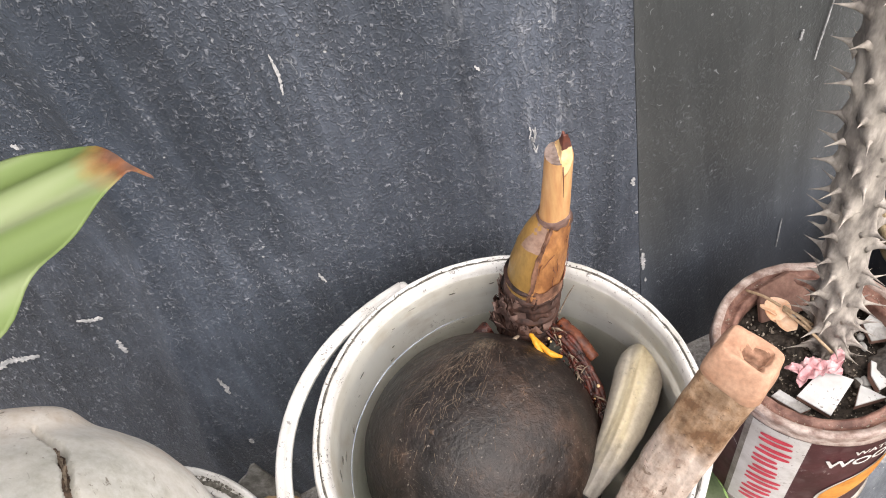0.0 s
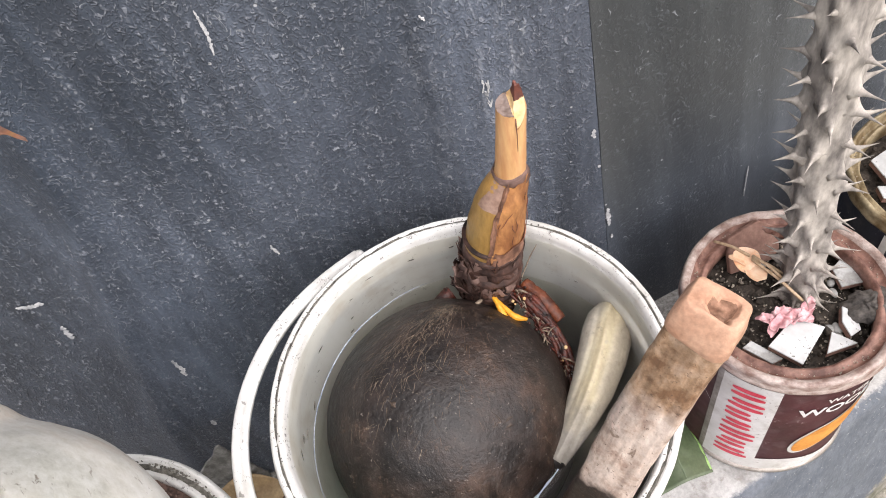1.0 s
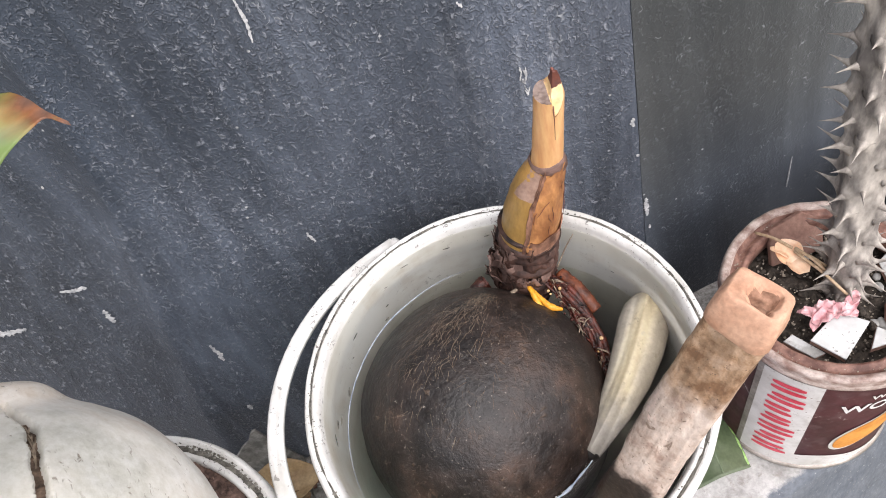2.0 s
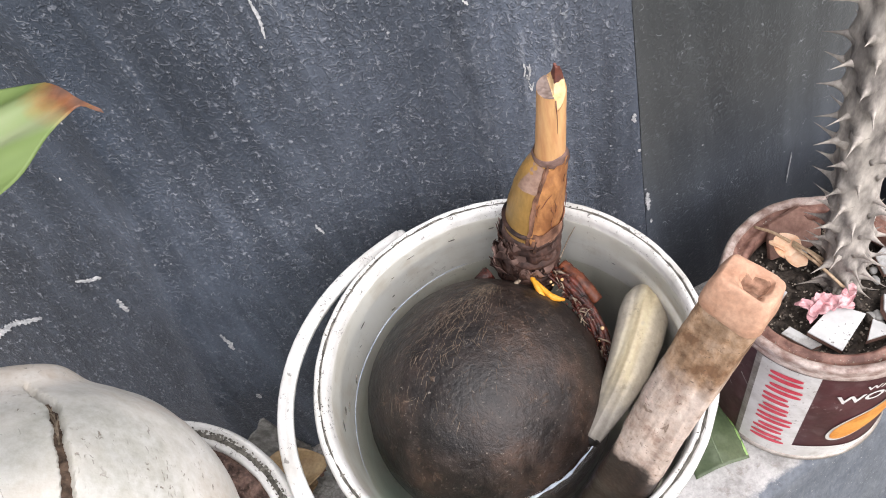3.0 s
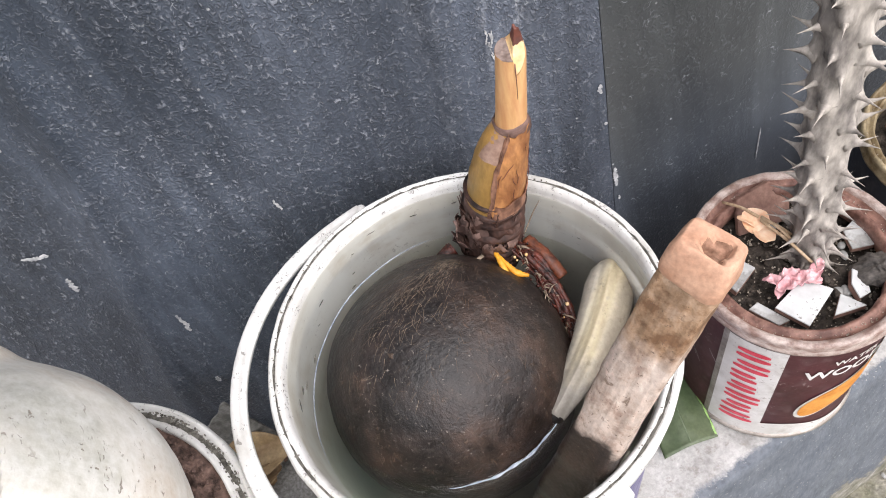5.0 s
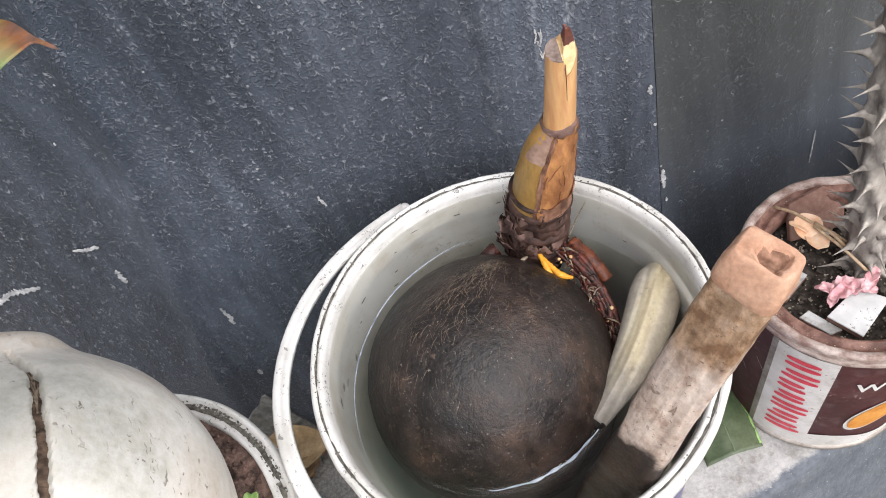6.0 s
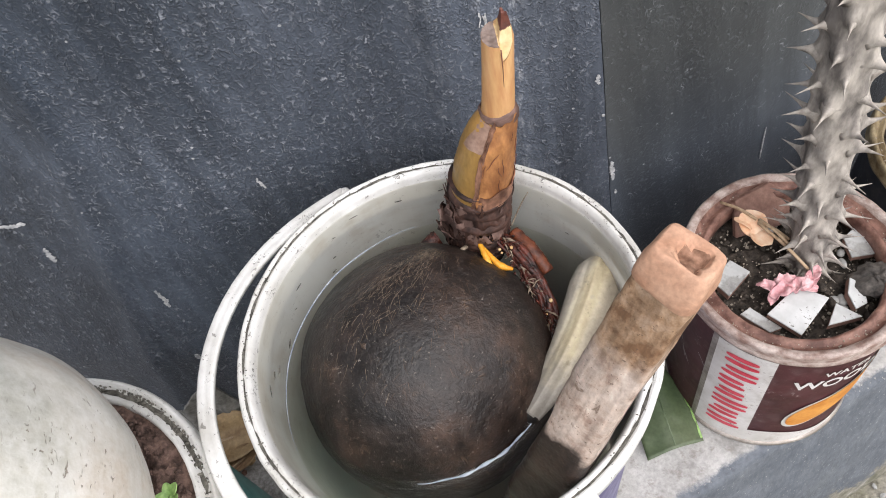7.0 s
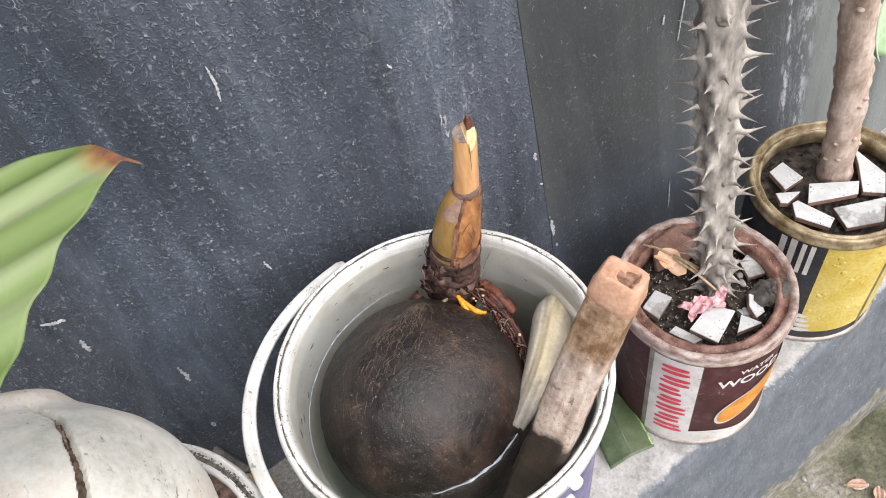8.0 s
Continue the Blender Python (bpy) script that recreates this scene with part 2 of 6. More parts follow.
def bleached_husk():
    n = Nodes("bleached_husk")
    big, fine = n.noise(16.0, 4, 0.6), n.noise(320.0, 3, 0.65)
    c = n.ramp(big, [(0.36, (0.55, 0.545, 0.495)), (0.50, (0.69, 0.67, 0.615)), (0.66, (0.66, 0.59, 0.51))])
    c = n.mix(0.3, c, n.ramp(fine, [(0.3, 0.3), (0.7, 0.7)]), "OVERLAY")
    c = n.mix(0.45, c, n.ramp(n.noise(65.0, 5, 0.7, (1, 1, 2.5)), [(0.32, 0.30), (0.68, 0.66)]), "OVERLAY")
    nick = n.math("MULTIPLY", n.ramp(n.noise(210.0, 3, 0.6, (1, 1, 2.2), 1.2), [(0.62, 0.0), (0.67, 1.0)]), n.ramp(n.noise(28.0, 3), [(0.44, 0.0), (0.56, 1.0)]))
    c = n.mix(n.math("MULTIPLY", nick, 0.75), c, (0.20, 0.16, 0.12))
    return n.finish(c, 0.6, n.math("SUBTRACT", n.math("ADD", big, n.math("MULTIPLY", fine, 0.4)), n.math("MULTIPLY", nick, 0.5)), 0.0010, 0.6)


HUSK = bleached_husk()
FIBRE = plain("brown_fibre", (0.035, 0.022, 0.015), (0.17, 0.115, 0.08), 300, 0.9, 0.001)
SHELL_FIBRE = plain("dark_shell_fibre", (0.07, 0.042, 0.028), (0.24, 0.165, 0.115), 300, 0.9, 0.001)
FIBRE_DARK = plain("torn_brown_wood", (0.17, 0.085, 0.05), (0.36, 0.21, 0.14), 200, 0.85, 0.0012)
PALE_FIBRE = plain("pale_fibre", (0.16, 0.12, 0.085), (0.34, 0.27, 0.20), 300, 0.8, 0.0005)
CAN_RIM = plain("tarnished_rim_metal", (0.20, 0.125, 0.10), (0.50, 0.42, 0.375), 110, 0.45, 0.0012, (1, 1, 2), 700, lo=0.34, hi=0.66)
RUST = plain("red_brown_rust", (0.10, 0.042, 0.03), (0.30, 0.165, 0.125), 90, 0.6, 0.0014, fine=500, lo=0.38, hi=0.64)
GOLD_RIM = plain("gold_lacquer_metal", (0.15, 0.10, 0.045), (0.46, 0.38, 0.24), 70, 0.42, 0.0010, metal=0.3)
MAROON = worn_print("maroon_label", (0.055, 0.013, 0.017), (0.095, 0.024, 0.030), (0.30, 0.22, 0.21), 0.38)
WHITE_LABEL = worn_print("white_label", (0.56, 0.54, 0.50), (0.76, 0.74, 0.72), (0.20, 0.14, 0.11), 0.45)
RED_INK = plain("red_ink", (0.55, 0.03, 0.06), (0.70, 0.06, 0.10), 80, 0.45, 0.0001)
ORANGE_INK = plain("orange_ink", (0.60, 0.22, 0.03), (0.78, 0.36, 0.08), 60, 0.42, 0.0002)
BLACK_LABEL = worn_print("black_label", (0.016, 0.018, 0.026), (0.035, 0.038, 0.05), (0.25, 0.24, 0.23), 0.4)
YELLOW_LABEL = plain("yellow_label", (0.58, 0.43, 0.08), (0.72, 0.58, 0.20), 30, 0.38, 0.0002)
TIN = plain("dull_tin", (0.25, 0.22, 0.19), (0.42, 0.38, 0.34), 60, 0.45, 0.0004, metal=0.5)


def tile_glaze():
    n = Nodes("white_tile_glaze")
    stain = n.noise(60.0, 4, 0.6)
    c = n.ramp(stain, [(0.35, (0.46, 0.47, 0.46)), (0.65, (0.63, 0.64, 0.635))])
    dirt = n.ramp(n.math("MULTIPLY", n.noise(330.0, 3, 0.7), n.ramp(n.noise(50.0, 3), [(0.35, 0.8), (0.65, 1.12)])), [(0.62, 0.0), (0.67, 0.9)])
    c = n.mix(dirt, c, (0.10, 0.09, 0.075))
    grey = n.math("MULTIPLY", n.ramp(n.random(), [(0.70, 0.0), (0.78, 1.0)]), n.ramp(n.noise(45.0, 4, 0.65), [(0.45, 0.0), (0.55, 0.85)]))
    c = n.mix(grey, c, n.ramp(n.noise(140.0, 3, 0.7), [(0.35, (0.16, 0.155, 0.145)), (0.65, (0.33, 0.325, 0.31))]))
    return n.finish(c, 0.35, stain, 0.0002, 0.3)


TILE_FACE = tile_glaze()
TILE_BODY = plain("red_tile_clay", (0.19, 0.10, 0.075), (0.30, 0.18, 0.14), 120, 0.85, 0.0006)
THORN_BARK = plain("grey_thorn_bark", (0.145, 0.13, 0.118), (0.46, 0.42, 0.37), 85, 0.75, 0.0011, (1, 1, 0.38), 420, lo=0.38, hi=0.62)
THORN_TIP = plain("pale_thorn", (0.27, 0.24, 0.21), (0.46, 0.42, 0.37), 300, 0.6, 0.0002)
TRUNK_BARK = plain("pinkish_bark", (0.30, 0.215, 0.165), (0.66, 0.53, 0.45), 85, 0.75, 0.0022, (1, 1, 0.5), 420)
PALE_LEAF = plain("pale_leaf_green", (0.42, 0.56, 0.36), (0.56, 0.68, 0.48), 60, 0.5, 0.0003)
PETAL = plain("peach_petal", (0.80, 0.50, 0.30), (0.88, 0.64, 0.46), 90, 0.55, 0.0003)
PINK = plain("pink_petal", (0.56, 0.27, 0.29), (0.72, 0.47, 0.48), 160, 0.6, 0.0005)
TWIG = plain("pale_twig", (0.36, 0.24, 0.14), (0.55, 0.42, 0.28), 300, 0.7, 0.0002)
TAN_LEAF = plain("tan_dry_leaf", (0.24, 0.15, 0.07), (0.45, 0.32, 0.17), 60, 0.55, 0.0005)
PINK_LEAF = plain("pinkish_dry_leaf", (0.40, 0.25, 0.18), (0.58, 0.42, 0.33), 80, 0.7, 0.0006)
DRY_LEAF = plain("dry_leaf_brown", (0.16, 0.09, 0.045), (0.36, 0.24, 0.12), 70, 0.6, 0.0006)
GREEN_LEAF = plain("fallen_leaf_green", (0.058, 0.088, 0.042), (0.098, 0.128, 0.066), 18, 0.45, 0.0004, (1, 1, 1))
SEEDLING = plain("seedling_green", (0.20, 0.36, 0.10), (0.32, 0.48, 0.17), 200, 0.5, 0.0002)
YELLOW_ROOT = plain("yellow_root", (0.75, 0.30, 0.02), (0.85, 0.44, 0.04), 150, 0.45, 0.0003)
RED_ROOT = plain("red_brown_root", (0.014, 0.006, 0.005), (0.15, 0.032, 0.018), 220, 0.45, 0.0025, lo=0.40, hi=0.70)
ORANGE_ROOT = plain("orange_brown_root", (0.055, 0.016, 0.009), (0.24, 0.070, 0.030), 160, 0.5, 0.0018)
SCALE_LEAF = plain("dark_scale_leaf", (0.018, 0.008, 0.006), (0.105, 0.052, 0.038), 110, 0.6, 0.0016, (1, 1, 0.4), lo=0.40, hi=0.66)
SCALE_PALE = plain("mauve_scale_leaf", (0.055, 0.030, 0.025), (0.26, 0.165, 0.135), 90, 0.65, 0.0012, (1, 1, 0.4))
SKY_GLINT = plain("sky_glint", (0.30, 0.37, 0.48), (0.66, 0.72, 0.80), 120, 0.12, 0.0002)
ROT = plain("black_rot", (0.006, 0.005, 0.005), (0.035, 0.026, 0.02), 300, 0.6, 0.001)
SHEATH = plain("ochre_sheath", (0.25, 0.155, 0.045), (0.47, 0.255, 0.07), 40, 0.45, 0.0005, (1, 1, 0.25), 500)
SHEATH_PALE = plain("peach_sheath", (0.57, 0.265, 0.095), (0.75, 0.45, 0.215), 55, 0.42, 0.0004, (1, 1, 0.15), 500)
SHEATH_OLD = plain("brown_sheath_skin", (0.26, 0.105, 0.038), (0.56, 0.27, 0.095), 75, 0.6, 0.0016, (1, 1, 0.5), 420, lo=0.38, hi=0.62)
SHEATH_TORN = plain("red_brown_sheath_skin", (0.10, 0.045, 0.028), (0.34, 0.175, 0.11), 120, 0.65, 0.0020, (1, 1, 0.5), 420, lo=0.40, hi=0.62)
SHEATH_EDGE = plain("mauve_sheath_edge", (0.27, 0.165, 0.12), (0.43, 0.29, 0.225), 90, 0.6, 0.0006)
NODE = plain("dark_mauve_node", (0.105, 0.060, 0.048), (0.23, 0.140, 0.115), 120, 0.6, 0.0005, (1, 1, 3))
CUT_GREY = plain("grey_mauve_cut", (0.17, 0.125, 0.105), (0.33, 0.26, 0.23), 150, 0.7, 0.0005)
CUT_TIP = plain("dark_cut_tip", (0.075, 0.022, 0.015), (0.20, 0.065, 0.042), 160, 0.5, 0.0012)
PITH = plain("cream_pith", (0.66, 0.42, 0.18), (0.80, 0.60, 0.34), 90, 0.6, 0.0004)


def pod_skin():
    n = Nodes("grey_yellow_pod")
    d = n.add("ShaderNodeVectorMath")
    d.operation = "DOT_PRODUCT"
    n.link(n.coords, d.inputs[0])
    d.inputs[1].default_value = (0.805, -0.593, 0.0)
    off = n.math("ADD", d.outputs["Value"], n.math("MULTIPLY", n.math("SUBTRACT", n.noise(60.0, 3), 0.5), 0.004))
    c = n.ramp(n.math("ADD", n.math("MULTIPLY", off, 25.0), 0.5), [(0.20, (0.36, 0.34, 0.30)), (0.40, (0.485, 0.45, 0.37)), (0.52, (0.68, 0.605, 0.42)), (0.57, (0.48, 0.41, 0.27)), (0.68, (0.60, 0.52, 0.35)), (0.80, (0.40, 0.35, 0.27))])
    blot, fine = n.noise(70.0, 4, 0.6), n.noise(380.0, 3, 0.6)
    e = n.add("ShaderNodeVectorMath")
    e.operation = "DOT_PRODUCT"
    n.link(n.coords, e.inputs[0])
    e.inputs[1].default_value = (5.98, 8.10, 0.0)
    c = n.mix(n.ramp(n.math("ADD", e.outputs["Value"], n.math("MULTIPLY", n.math("SUBTRACT", blot, 0.5), 0.3)), [(0.18, 0.9), (0.42, 0.0)]), c, (0.36, 0.335, 0.30))
    c = n.mix(n.ramp(n.noise(160.0, 4, 0.7), [(0.60, 0.0), (0.70, 0.5)]), c, (0.24, 0.20, 0.14))
    c = n.mix(0.4, c, n.ramp(blot, [(0.3, 0.3), (0.7, 0.7)]), "OVERLAY")
    c = n.mix(n.ramp(blot, [(0.62, 0.0), (0.72, 0.6)]), c, (0.40, 0.38, 0.36))
    c = n.mix(0.3, c, n.ramp(fine, [(0.3, 0.3), (0.7, 0.7)]), "OVERLAY")
    return n.finish(c, 0.45, fine, 0.0004, 0.5)


POD = pod_skin()
LOG_END = plain("peach_cut_end", (0.42, 0.225, 0.14), (0.58, 0.36, 0.245), 70, 0.75, 0.0012, fine=450)


def coconut_shell():
    n = Nodes("dark_coconut_shell")
    streak = n.noise(60.0, 5, 0.65, (1, 1, 0.12), 0.4)
    patch = n.noise(18.0, 5, 0.65)
    mottle = n.noise(95.0, 5, 0.7)
    grain = n.noise(420.0, 3, 0.7, (1, 1, 0.6))
    c = n.ramp(patch, [(0.38, (0.010, 0.0085, 0.0082)), (0.52, (0.026, 0.0180, 0.0148)), (0.68, (0.068, 0.040, 0.028))])
    c = n.mix(0.75, c, n.ramp(mottle, [(0.34, 0.15), (0.66, 0.82)]), "OVERLAY")
    c = n.mix(n.ramp(n.noise(230.0, 4, 0.7), [(0.56, 0.0), (0.70, 0.4)]), c, (0.085, 0.07, 0.06))
    c = n.mix(0.35, c, n.ramp(streak, [(0.3, 0.25), (0.7, 0.75)]), "OVERLAY")
    tuft = n.math("MULTIPLY", n.ramp(n.noise(300.0, 2, 0.6, (1, 1, 0.22), 0.9), [(0.58, 0.0), (0.68, 0.8)]), n.ramp(n.noise(40.0, 3, 0.6), [(0.50, 0.0), (0.64, 1.0)]))
    c = n.mix(tuft, c, (0.115, 0.075, 0.05))
    specks = n.ramp(n.noise(520.0, 3, 0.7), [(0.650, 0.0), (0.695, 0.85)])
    c = n.mix(specks, c, (0.24, 0.21, 0.18))
    h = n.math("ADD", n.math("MULTIPLY", grain, 0.5), n.math("ADD", mottle, n.math("MULTIPLY", tuft, 0.4)))
    return n.finish(c, n.ramp(mottle, [(0.3, 0.34), (0.7, 0.56)]), h, 0.0016, 0.75, 0.0, 0.5)


SHELL = coconut_shell()


def water_surface():
    """Thin film: clear with a faint tint, mirror-like at a slant."""
    n = Nodes("murky_water")
    t = n.mat.node_tree
    clear, gloss, mix, edge = (n.add(k) for k in ("ShaderNodeBsdfTransparent", "ShaderNodeBsdfGlossy", "ShaderNodeMixShader", "ShaderNodeFresnel"))
    clear.inputs["Color"].default_value = (0.96, 0.955, 0.91, 1)
    gloss.inputs["Roughness"].default_value = 0.02
    edge.inputs["IOR"].default_value = 1.33
    bump = n.add("ShaderNodeBump")
    bump.inputs["Strength"].default_value, bump.inputs["Distance"].default_value = 0.15, 0.0004
    n.link(n.noise(30.0, 2, 0.5), bump.inputs["Height"])
    n.link(bump.outputs[0], gloss.inputs["Normal"])
    n.link(bump.outputs[0], edge.inputs["Normal"])
    n.link(edge.outputs[0], mix.inputs[0])
    n.link(clear.outputs[0], mix.inputs[1])
    n.link(gloss.outputs[0], mix.inputs[2])
    out = [k for k in t.nodes if k.type == "OUTPUT_MATERIAL"][0]
    n.link(mix.outputs[0], out.inputs["Surface"])
    t.nodes.remove(n.bsdf)
    return n.mat


WATER = water_surface()


def live_leaf():
    n = Nodes("palm_leaf_green")
    rib = n.noise(55.0, 3, 0.5, (0.05, 1, 1))
    c = n.ramp(rib, [(0.3, (0.17, 0.25, 0.07)), (0.5, (0.26, 0.36, 0.13)), (0.68, (0.44, 0.52, 0.29))])
    # the withered end of the blade
    def off(x, y):
        gap = n.add("ShaderNodeVectorMath")
        gap.operation = "DISTANCE"
        n.link(n.coords, gap.inputs[0])
        gap.inputs[1].default_value = (x, y, 0.0)
        return gap.outputs["Value"]
    near = n.math("MINIMUM", off(0.0, 0.0), n.math("MINIMUM", off(0.002, -0.008), off(0.004, -0.015)))
    edge = n.math("ADD", near, n.math("MULTIPLY", n.math("SUBTRACT", n.noise(160.0, 3), 0.5), 0.006))
    dry = n.ramp(n.math("MULTIPLY", near, 90.0), [(0.10, (0.26, 0.15, 0.11)), (0.45, (0.33, 0.13, 0.05)), (0.75, (0.52, 0.22, 0.06))])
    dry = n.mix(0.6, dry, n.ramp(n.noise(260.0, 3), [(0.3, 0.25), (0.7, 0.75)]), "OVERLAY")
    c = n.mix(n.ramp(edge, [(0.0060, 1.0), (0.0092, 0.0)]), c, dry)
    m = n.finish(c, 0.45, rib, 0.0006, 0.4)
    glow, mix = n.add("ShaderNodeBsdfTranslucent"), n.add("ShaderNodeMixShader")
    n.put(glow.inputs["Color"], c)
    mix.inputs[0].default_value = 0.4
    out = [k for k in m.node_tree.nodes if k.type == "OUTPUT_MATERIAL"][0]
    n.link(n.bsdf.outputs[0], mix.inputs[1])
    n.link(glow.outputs[0], mix.inputs[2])
    n.link(mix.outputs[0], out.inputs["Surface"])
    return m


PALM = live_leaf()


# ---- mesh helpers ----
def smooth(bm, angle=None):
    for f in bm.faces:
        f.smooth = True
    if angle:
        for e in bm.edges:
            e.smooth = len(e.link_faces) == 2 and e.calc_face_angle(0) < radians(angle)
    return bm


def mesh_of(name, bm, material):
    bmesh.ops.recalc_face_normals(bm, faces=bm.faces)
    me = bpy.data.meshes.new(name)
    bm.to_mesh(me)
    bm.free()
    for m in material if isinstance(material, (list, tuple)) else (material,):
        me.materials.append(m)
    return me


def part(name, bm, material, parent, label=""):
    ob = new(name, mesh_of(name, bm, material))
    ob.parent = parent
    return tagged(ob, label)


def thing(name, place, label, category, group="", kind=""):
    ob = new(name)
    ob.empty_display_size = 0.02
    ob.location = place
    return tagged(ob, label, category, group, kind)


def single(name, bm, material, place, label, category, kind="", group=""):
    ob = new(name, mesh_of(name, bm, material))
    ob.location = place
    return tagged(ob, label, category, group, kind)


def lathe(profile, segs=96, closed=False, a0=0.0, a1=360.0, wob=None):
    """A profile of (radius, height) turned round z."""
    bm = bmesh.new()
    full = abs(a1 - a0) >= 359.9
    n = segs if full else segs + 1
    rings = []
    for r, z in profile:
        ring = []
        for i in range(n):
            a = radians(a0 + (a1 - a0) * i / segs)
            k = wob(a, r, z) if wob else (0, 0)
            ring.append(bm.verts.new(((r + k[0]) * math.cos(a), (r + k[0]) * math.sin(a), z + k[1])))
        rings.append(ring)
    pairs = list(zip(rings, rings[1:])) + ([(rings[-1], rings[0])] if closed else [])
    for p, q in pairs:
        for i in range(n if full else n - 1):
            j = (i + 1) % n
            bm.faces.new((p[i], p[j], q[j], q[i]))
    return smooth(bm, 40)


def tube(points, radii, segs=12, flat=1.0, caps=True, lump=0.0, seed=0, side=None):
    """A round or flattened rod along points."""
    bm = bmesh.new()
    pts = [Vector(p) for p in points]
    rad = radii if isinstance(radii, (list, tuple)) else [radii] * len(pts)
    up = Vector(side) if side else Vector((0.31, 0.2, 0.93))
    rings = []
    for i, p in enumerate(pts):
        d = (pts[min(i + 1, len(pts) - 1)] - pts[max(i - 1, 0)]).normalized()
        u = up - d * up.dot(d)
        if u.length < 1e-4:
            u = d.orthogonal()
        u.normalize()
        v = d.cross(u)
        ring = []
        for k in range(segs):
            a = 2 * math.pi * k / segs
            q = p + (u * math.cos(a) * flat + v * math.sin(a)) * rad[i]
            if lump:
                q += (q - p) * lump * noise.noise((q + Vector((seed, seed * 1.7, 0))) * (0.35 / max(rad[i], 0.0005)))
            ring.append(bm.verts.new(q))
        rings.append(ring)
    for p, q in zip(rings, rings[1:]):
        for k in range(segs):
            bm.faces.new((p[k], p[(k + 1) % segs], q[(k + 1) % segs], q[k]))
    if caps:
        bm.faces.new(rings[0][::-1])
        bm.faces.new(rings[-1])
    return smooth(bm, 50)


def curve_points(ctrl, n=24):
    """A smooth run of points through the control points."""
    c = [Vector(p) for p in ctrl]
    c = [2 * c[0] - c[1], *c, 2 * c[-1] - c[-2]]
    out = []
    spans = len(c) - 3
    for i in range(n):
        f = i / (n - 1) * spans
        k = min(int(f), spans - 1)
        u = f - k
        p0, p1, p2, p3 = c[k:k + 4]
        out.append(0.5 * (2 * p1 + (p2 - p0) * u + (2 * p0 - 5 * p1 + 4 * p2 - p3) * u * u + (3 * p1 - p0 - 3 * p2 + p3) * u ** 3))
    return out


def slab(outline, thick, bevel=0.0):
    """A flat piece with the given outline in x, y, its top at z = 0."""
    bm = bmesh.new()
    top = [bm.verts.new((x, y, 0)) for x, y in outline]
    low = [bm.verts.new((x, y, -thick)) for x, y in outline]
    bm.faces.new(top)
    bm.faces.new(low[::-1])
    n = len(outline)
    for i in range(n):
        bm.faces.new((top[i], low[i], low[(i + 1) % n], top[(i + 1) % n]))
    if bevel:
        bmesh.ops.bevel(bm, geom=[e for e in bm.edges], offset=bevel, segments=1, affect="EDGES")
    return bm


def sheet(nu, nv, place, thick=0.0):
    """A grid of nu by nv faces bent to place(u, v); thick gives it a back and edges."""
    bm = bmesh.new()
    grid = [[bm.verts.new(place(u / nu, v / nv)) for u in range(nu + 1)] for v in range(nv + 1)]
    for p, q in zip(grid, grid[1:]):
        for k in range(nu):
            bm.faces.new((p[k], p[k + 1], q[k + 1], q[k]))
    bm.normal_update()
    if thick:
        back = [[bm.verts.new(v.co - v.normal * thick) for v in row] for row in grid]
        for p, q in zip(back, back[1:]):
            for k in range(nu):
                bm.faces.new((p[k], q[k], q[k + 1], p[k + 1]))
        rim = grid[0] + [r[-1] for r in grid[1:]] + grid[-1][-2::-1] + [r[0] for r in grid[-2:0:-1]]
        low = back[0] + [r[-1] for r in back[1:]] + back[-1][-2::-1] + [r[0] for r in back[-2:0:-1]]
        for k in range(len(rim)):
            m = (k + 1) % len(rim)
            bm.faces.new((rim[m], rim[k], low[k], low[m]))
    return smooth(bm, 50)


def lumps(poses):
    """Many small angular lumps in one mesh, one for each matrix."""
    ball = bmesh.new()
    bmesh.ops.create_icosphere(ball, subdivisions=1, radius=1.0)
    corners, sides = [v.co.copy() for v in ball.verts], [[v.index for v in f.verts] for f in ball.faces]
    ball.free()
    bm = bmesh.new()
    for m in poses:
        vs = [bm.verts.new(m @ c) for c in corners]
        for f in sides:
            bm.faces.new([vs[i] for i in f])
    return bm


def wrap_patch(a0, a1, z0, z1, radius, lift=0.0004, n=24, rows=2, shape=None):
    """A label patch on a can of that radius, between two angles and two heights."""
    def at(u, v):
        a = a0 + (a1 - a0) * u
        lo, hi = (z0, z1) if shape is None else shape(u, z0, z1)
        r = radius + lift
        return (r * math.cos(radians(a)), r * math.sin(radians(a)), lo + (hi - lo) * v)
    return sheet(n, rows, at)


# ---- the setting ----
SLOPE = radians(19.5)
ALONG, ACROSS = Vector((math.cos(SLOPE), math.sin(SLOPE), 0)), Vector((-math.sin(SLOPE), math.cos(SLOPE), 0))
EDGE = Vector((0.135, -0.043, 0.0))
WALL_TURN = radians(14)
WALL_ALONG, WALL_OUT = Vector((math.cos(WALL_TURN), math.sin(WALL_TURN), 0)), Vector((math.sin(WALL_TURN), -math.cos(WALL_TURN), 0))


def kerb_point(s, d, z):
    return EDGE + ALONG * s + ACROSS * d + Vector((0, 0, z))


def ground_height(x, y):
    return -0.25 + 0.006 * noise.noise(Vector((x * 9, y * 9, 0)))


# ground: one sheet with a gentle roughness near the kerb, out to the horizon
def ground_point(u, v):
    f = lambda w: math.copysign(abs(2 * w - 1) ** 5 * 600 + abs(2 * w - 1) * 1.2, 2 * w - 1)
    x, y = f(u), f(v)
    return Vector((x, y, ground_height(x, y)))


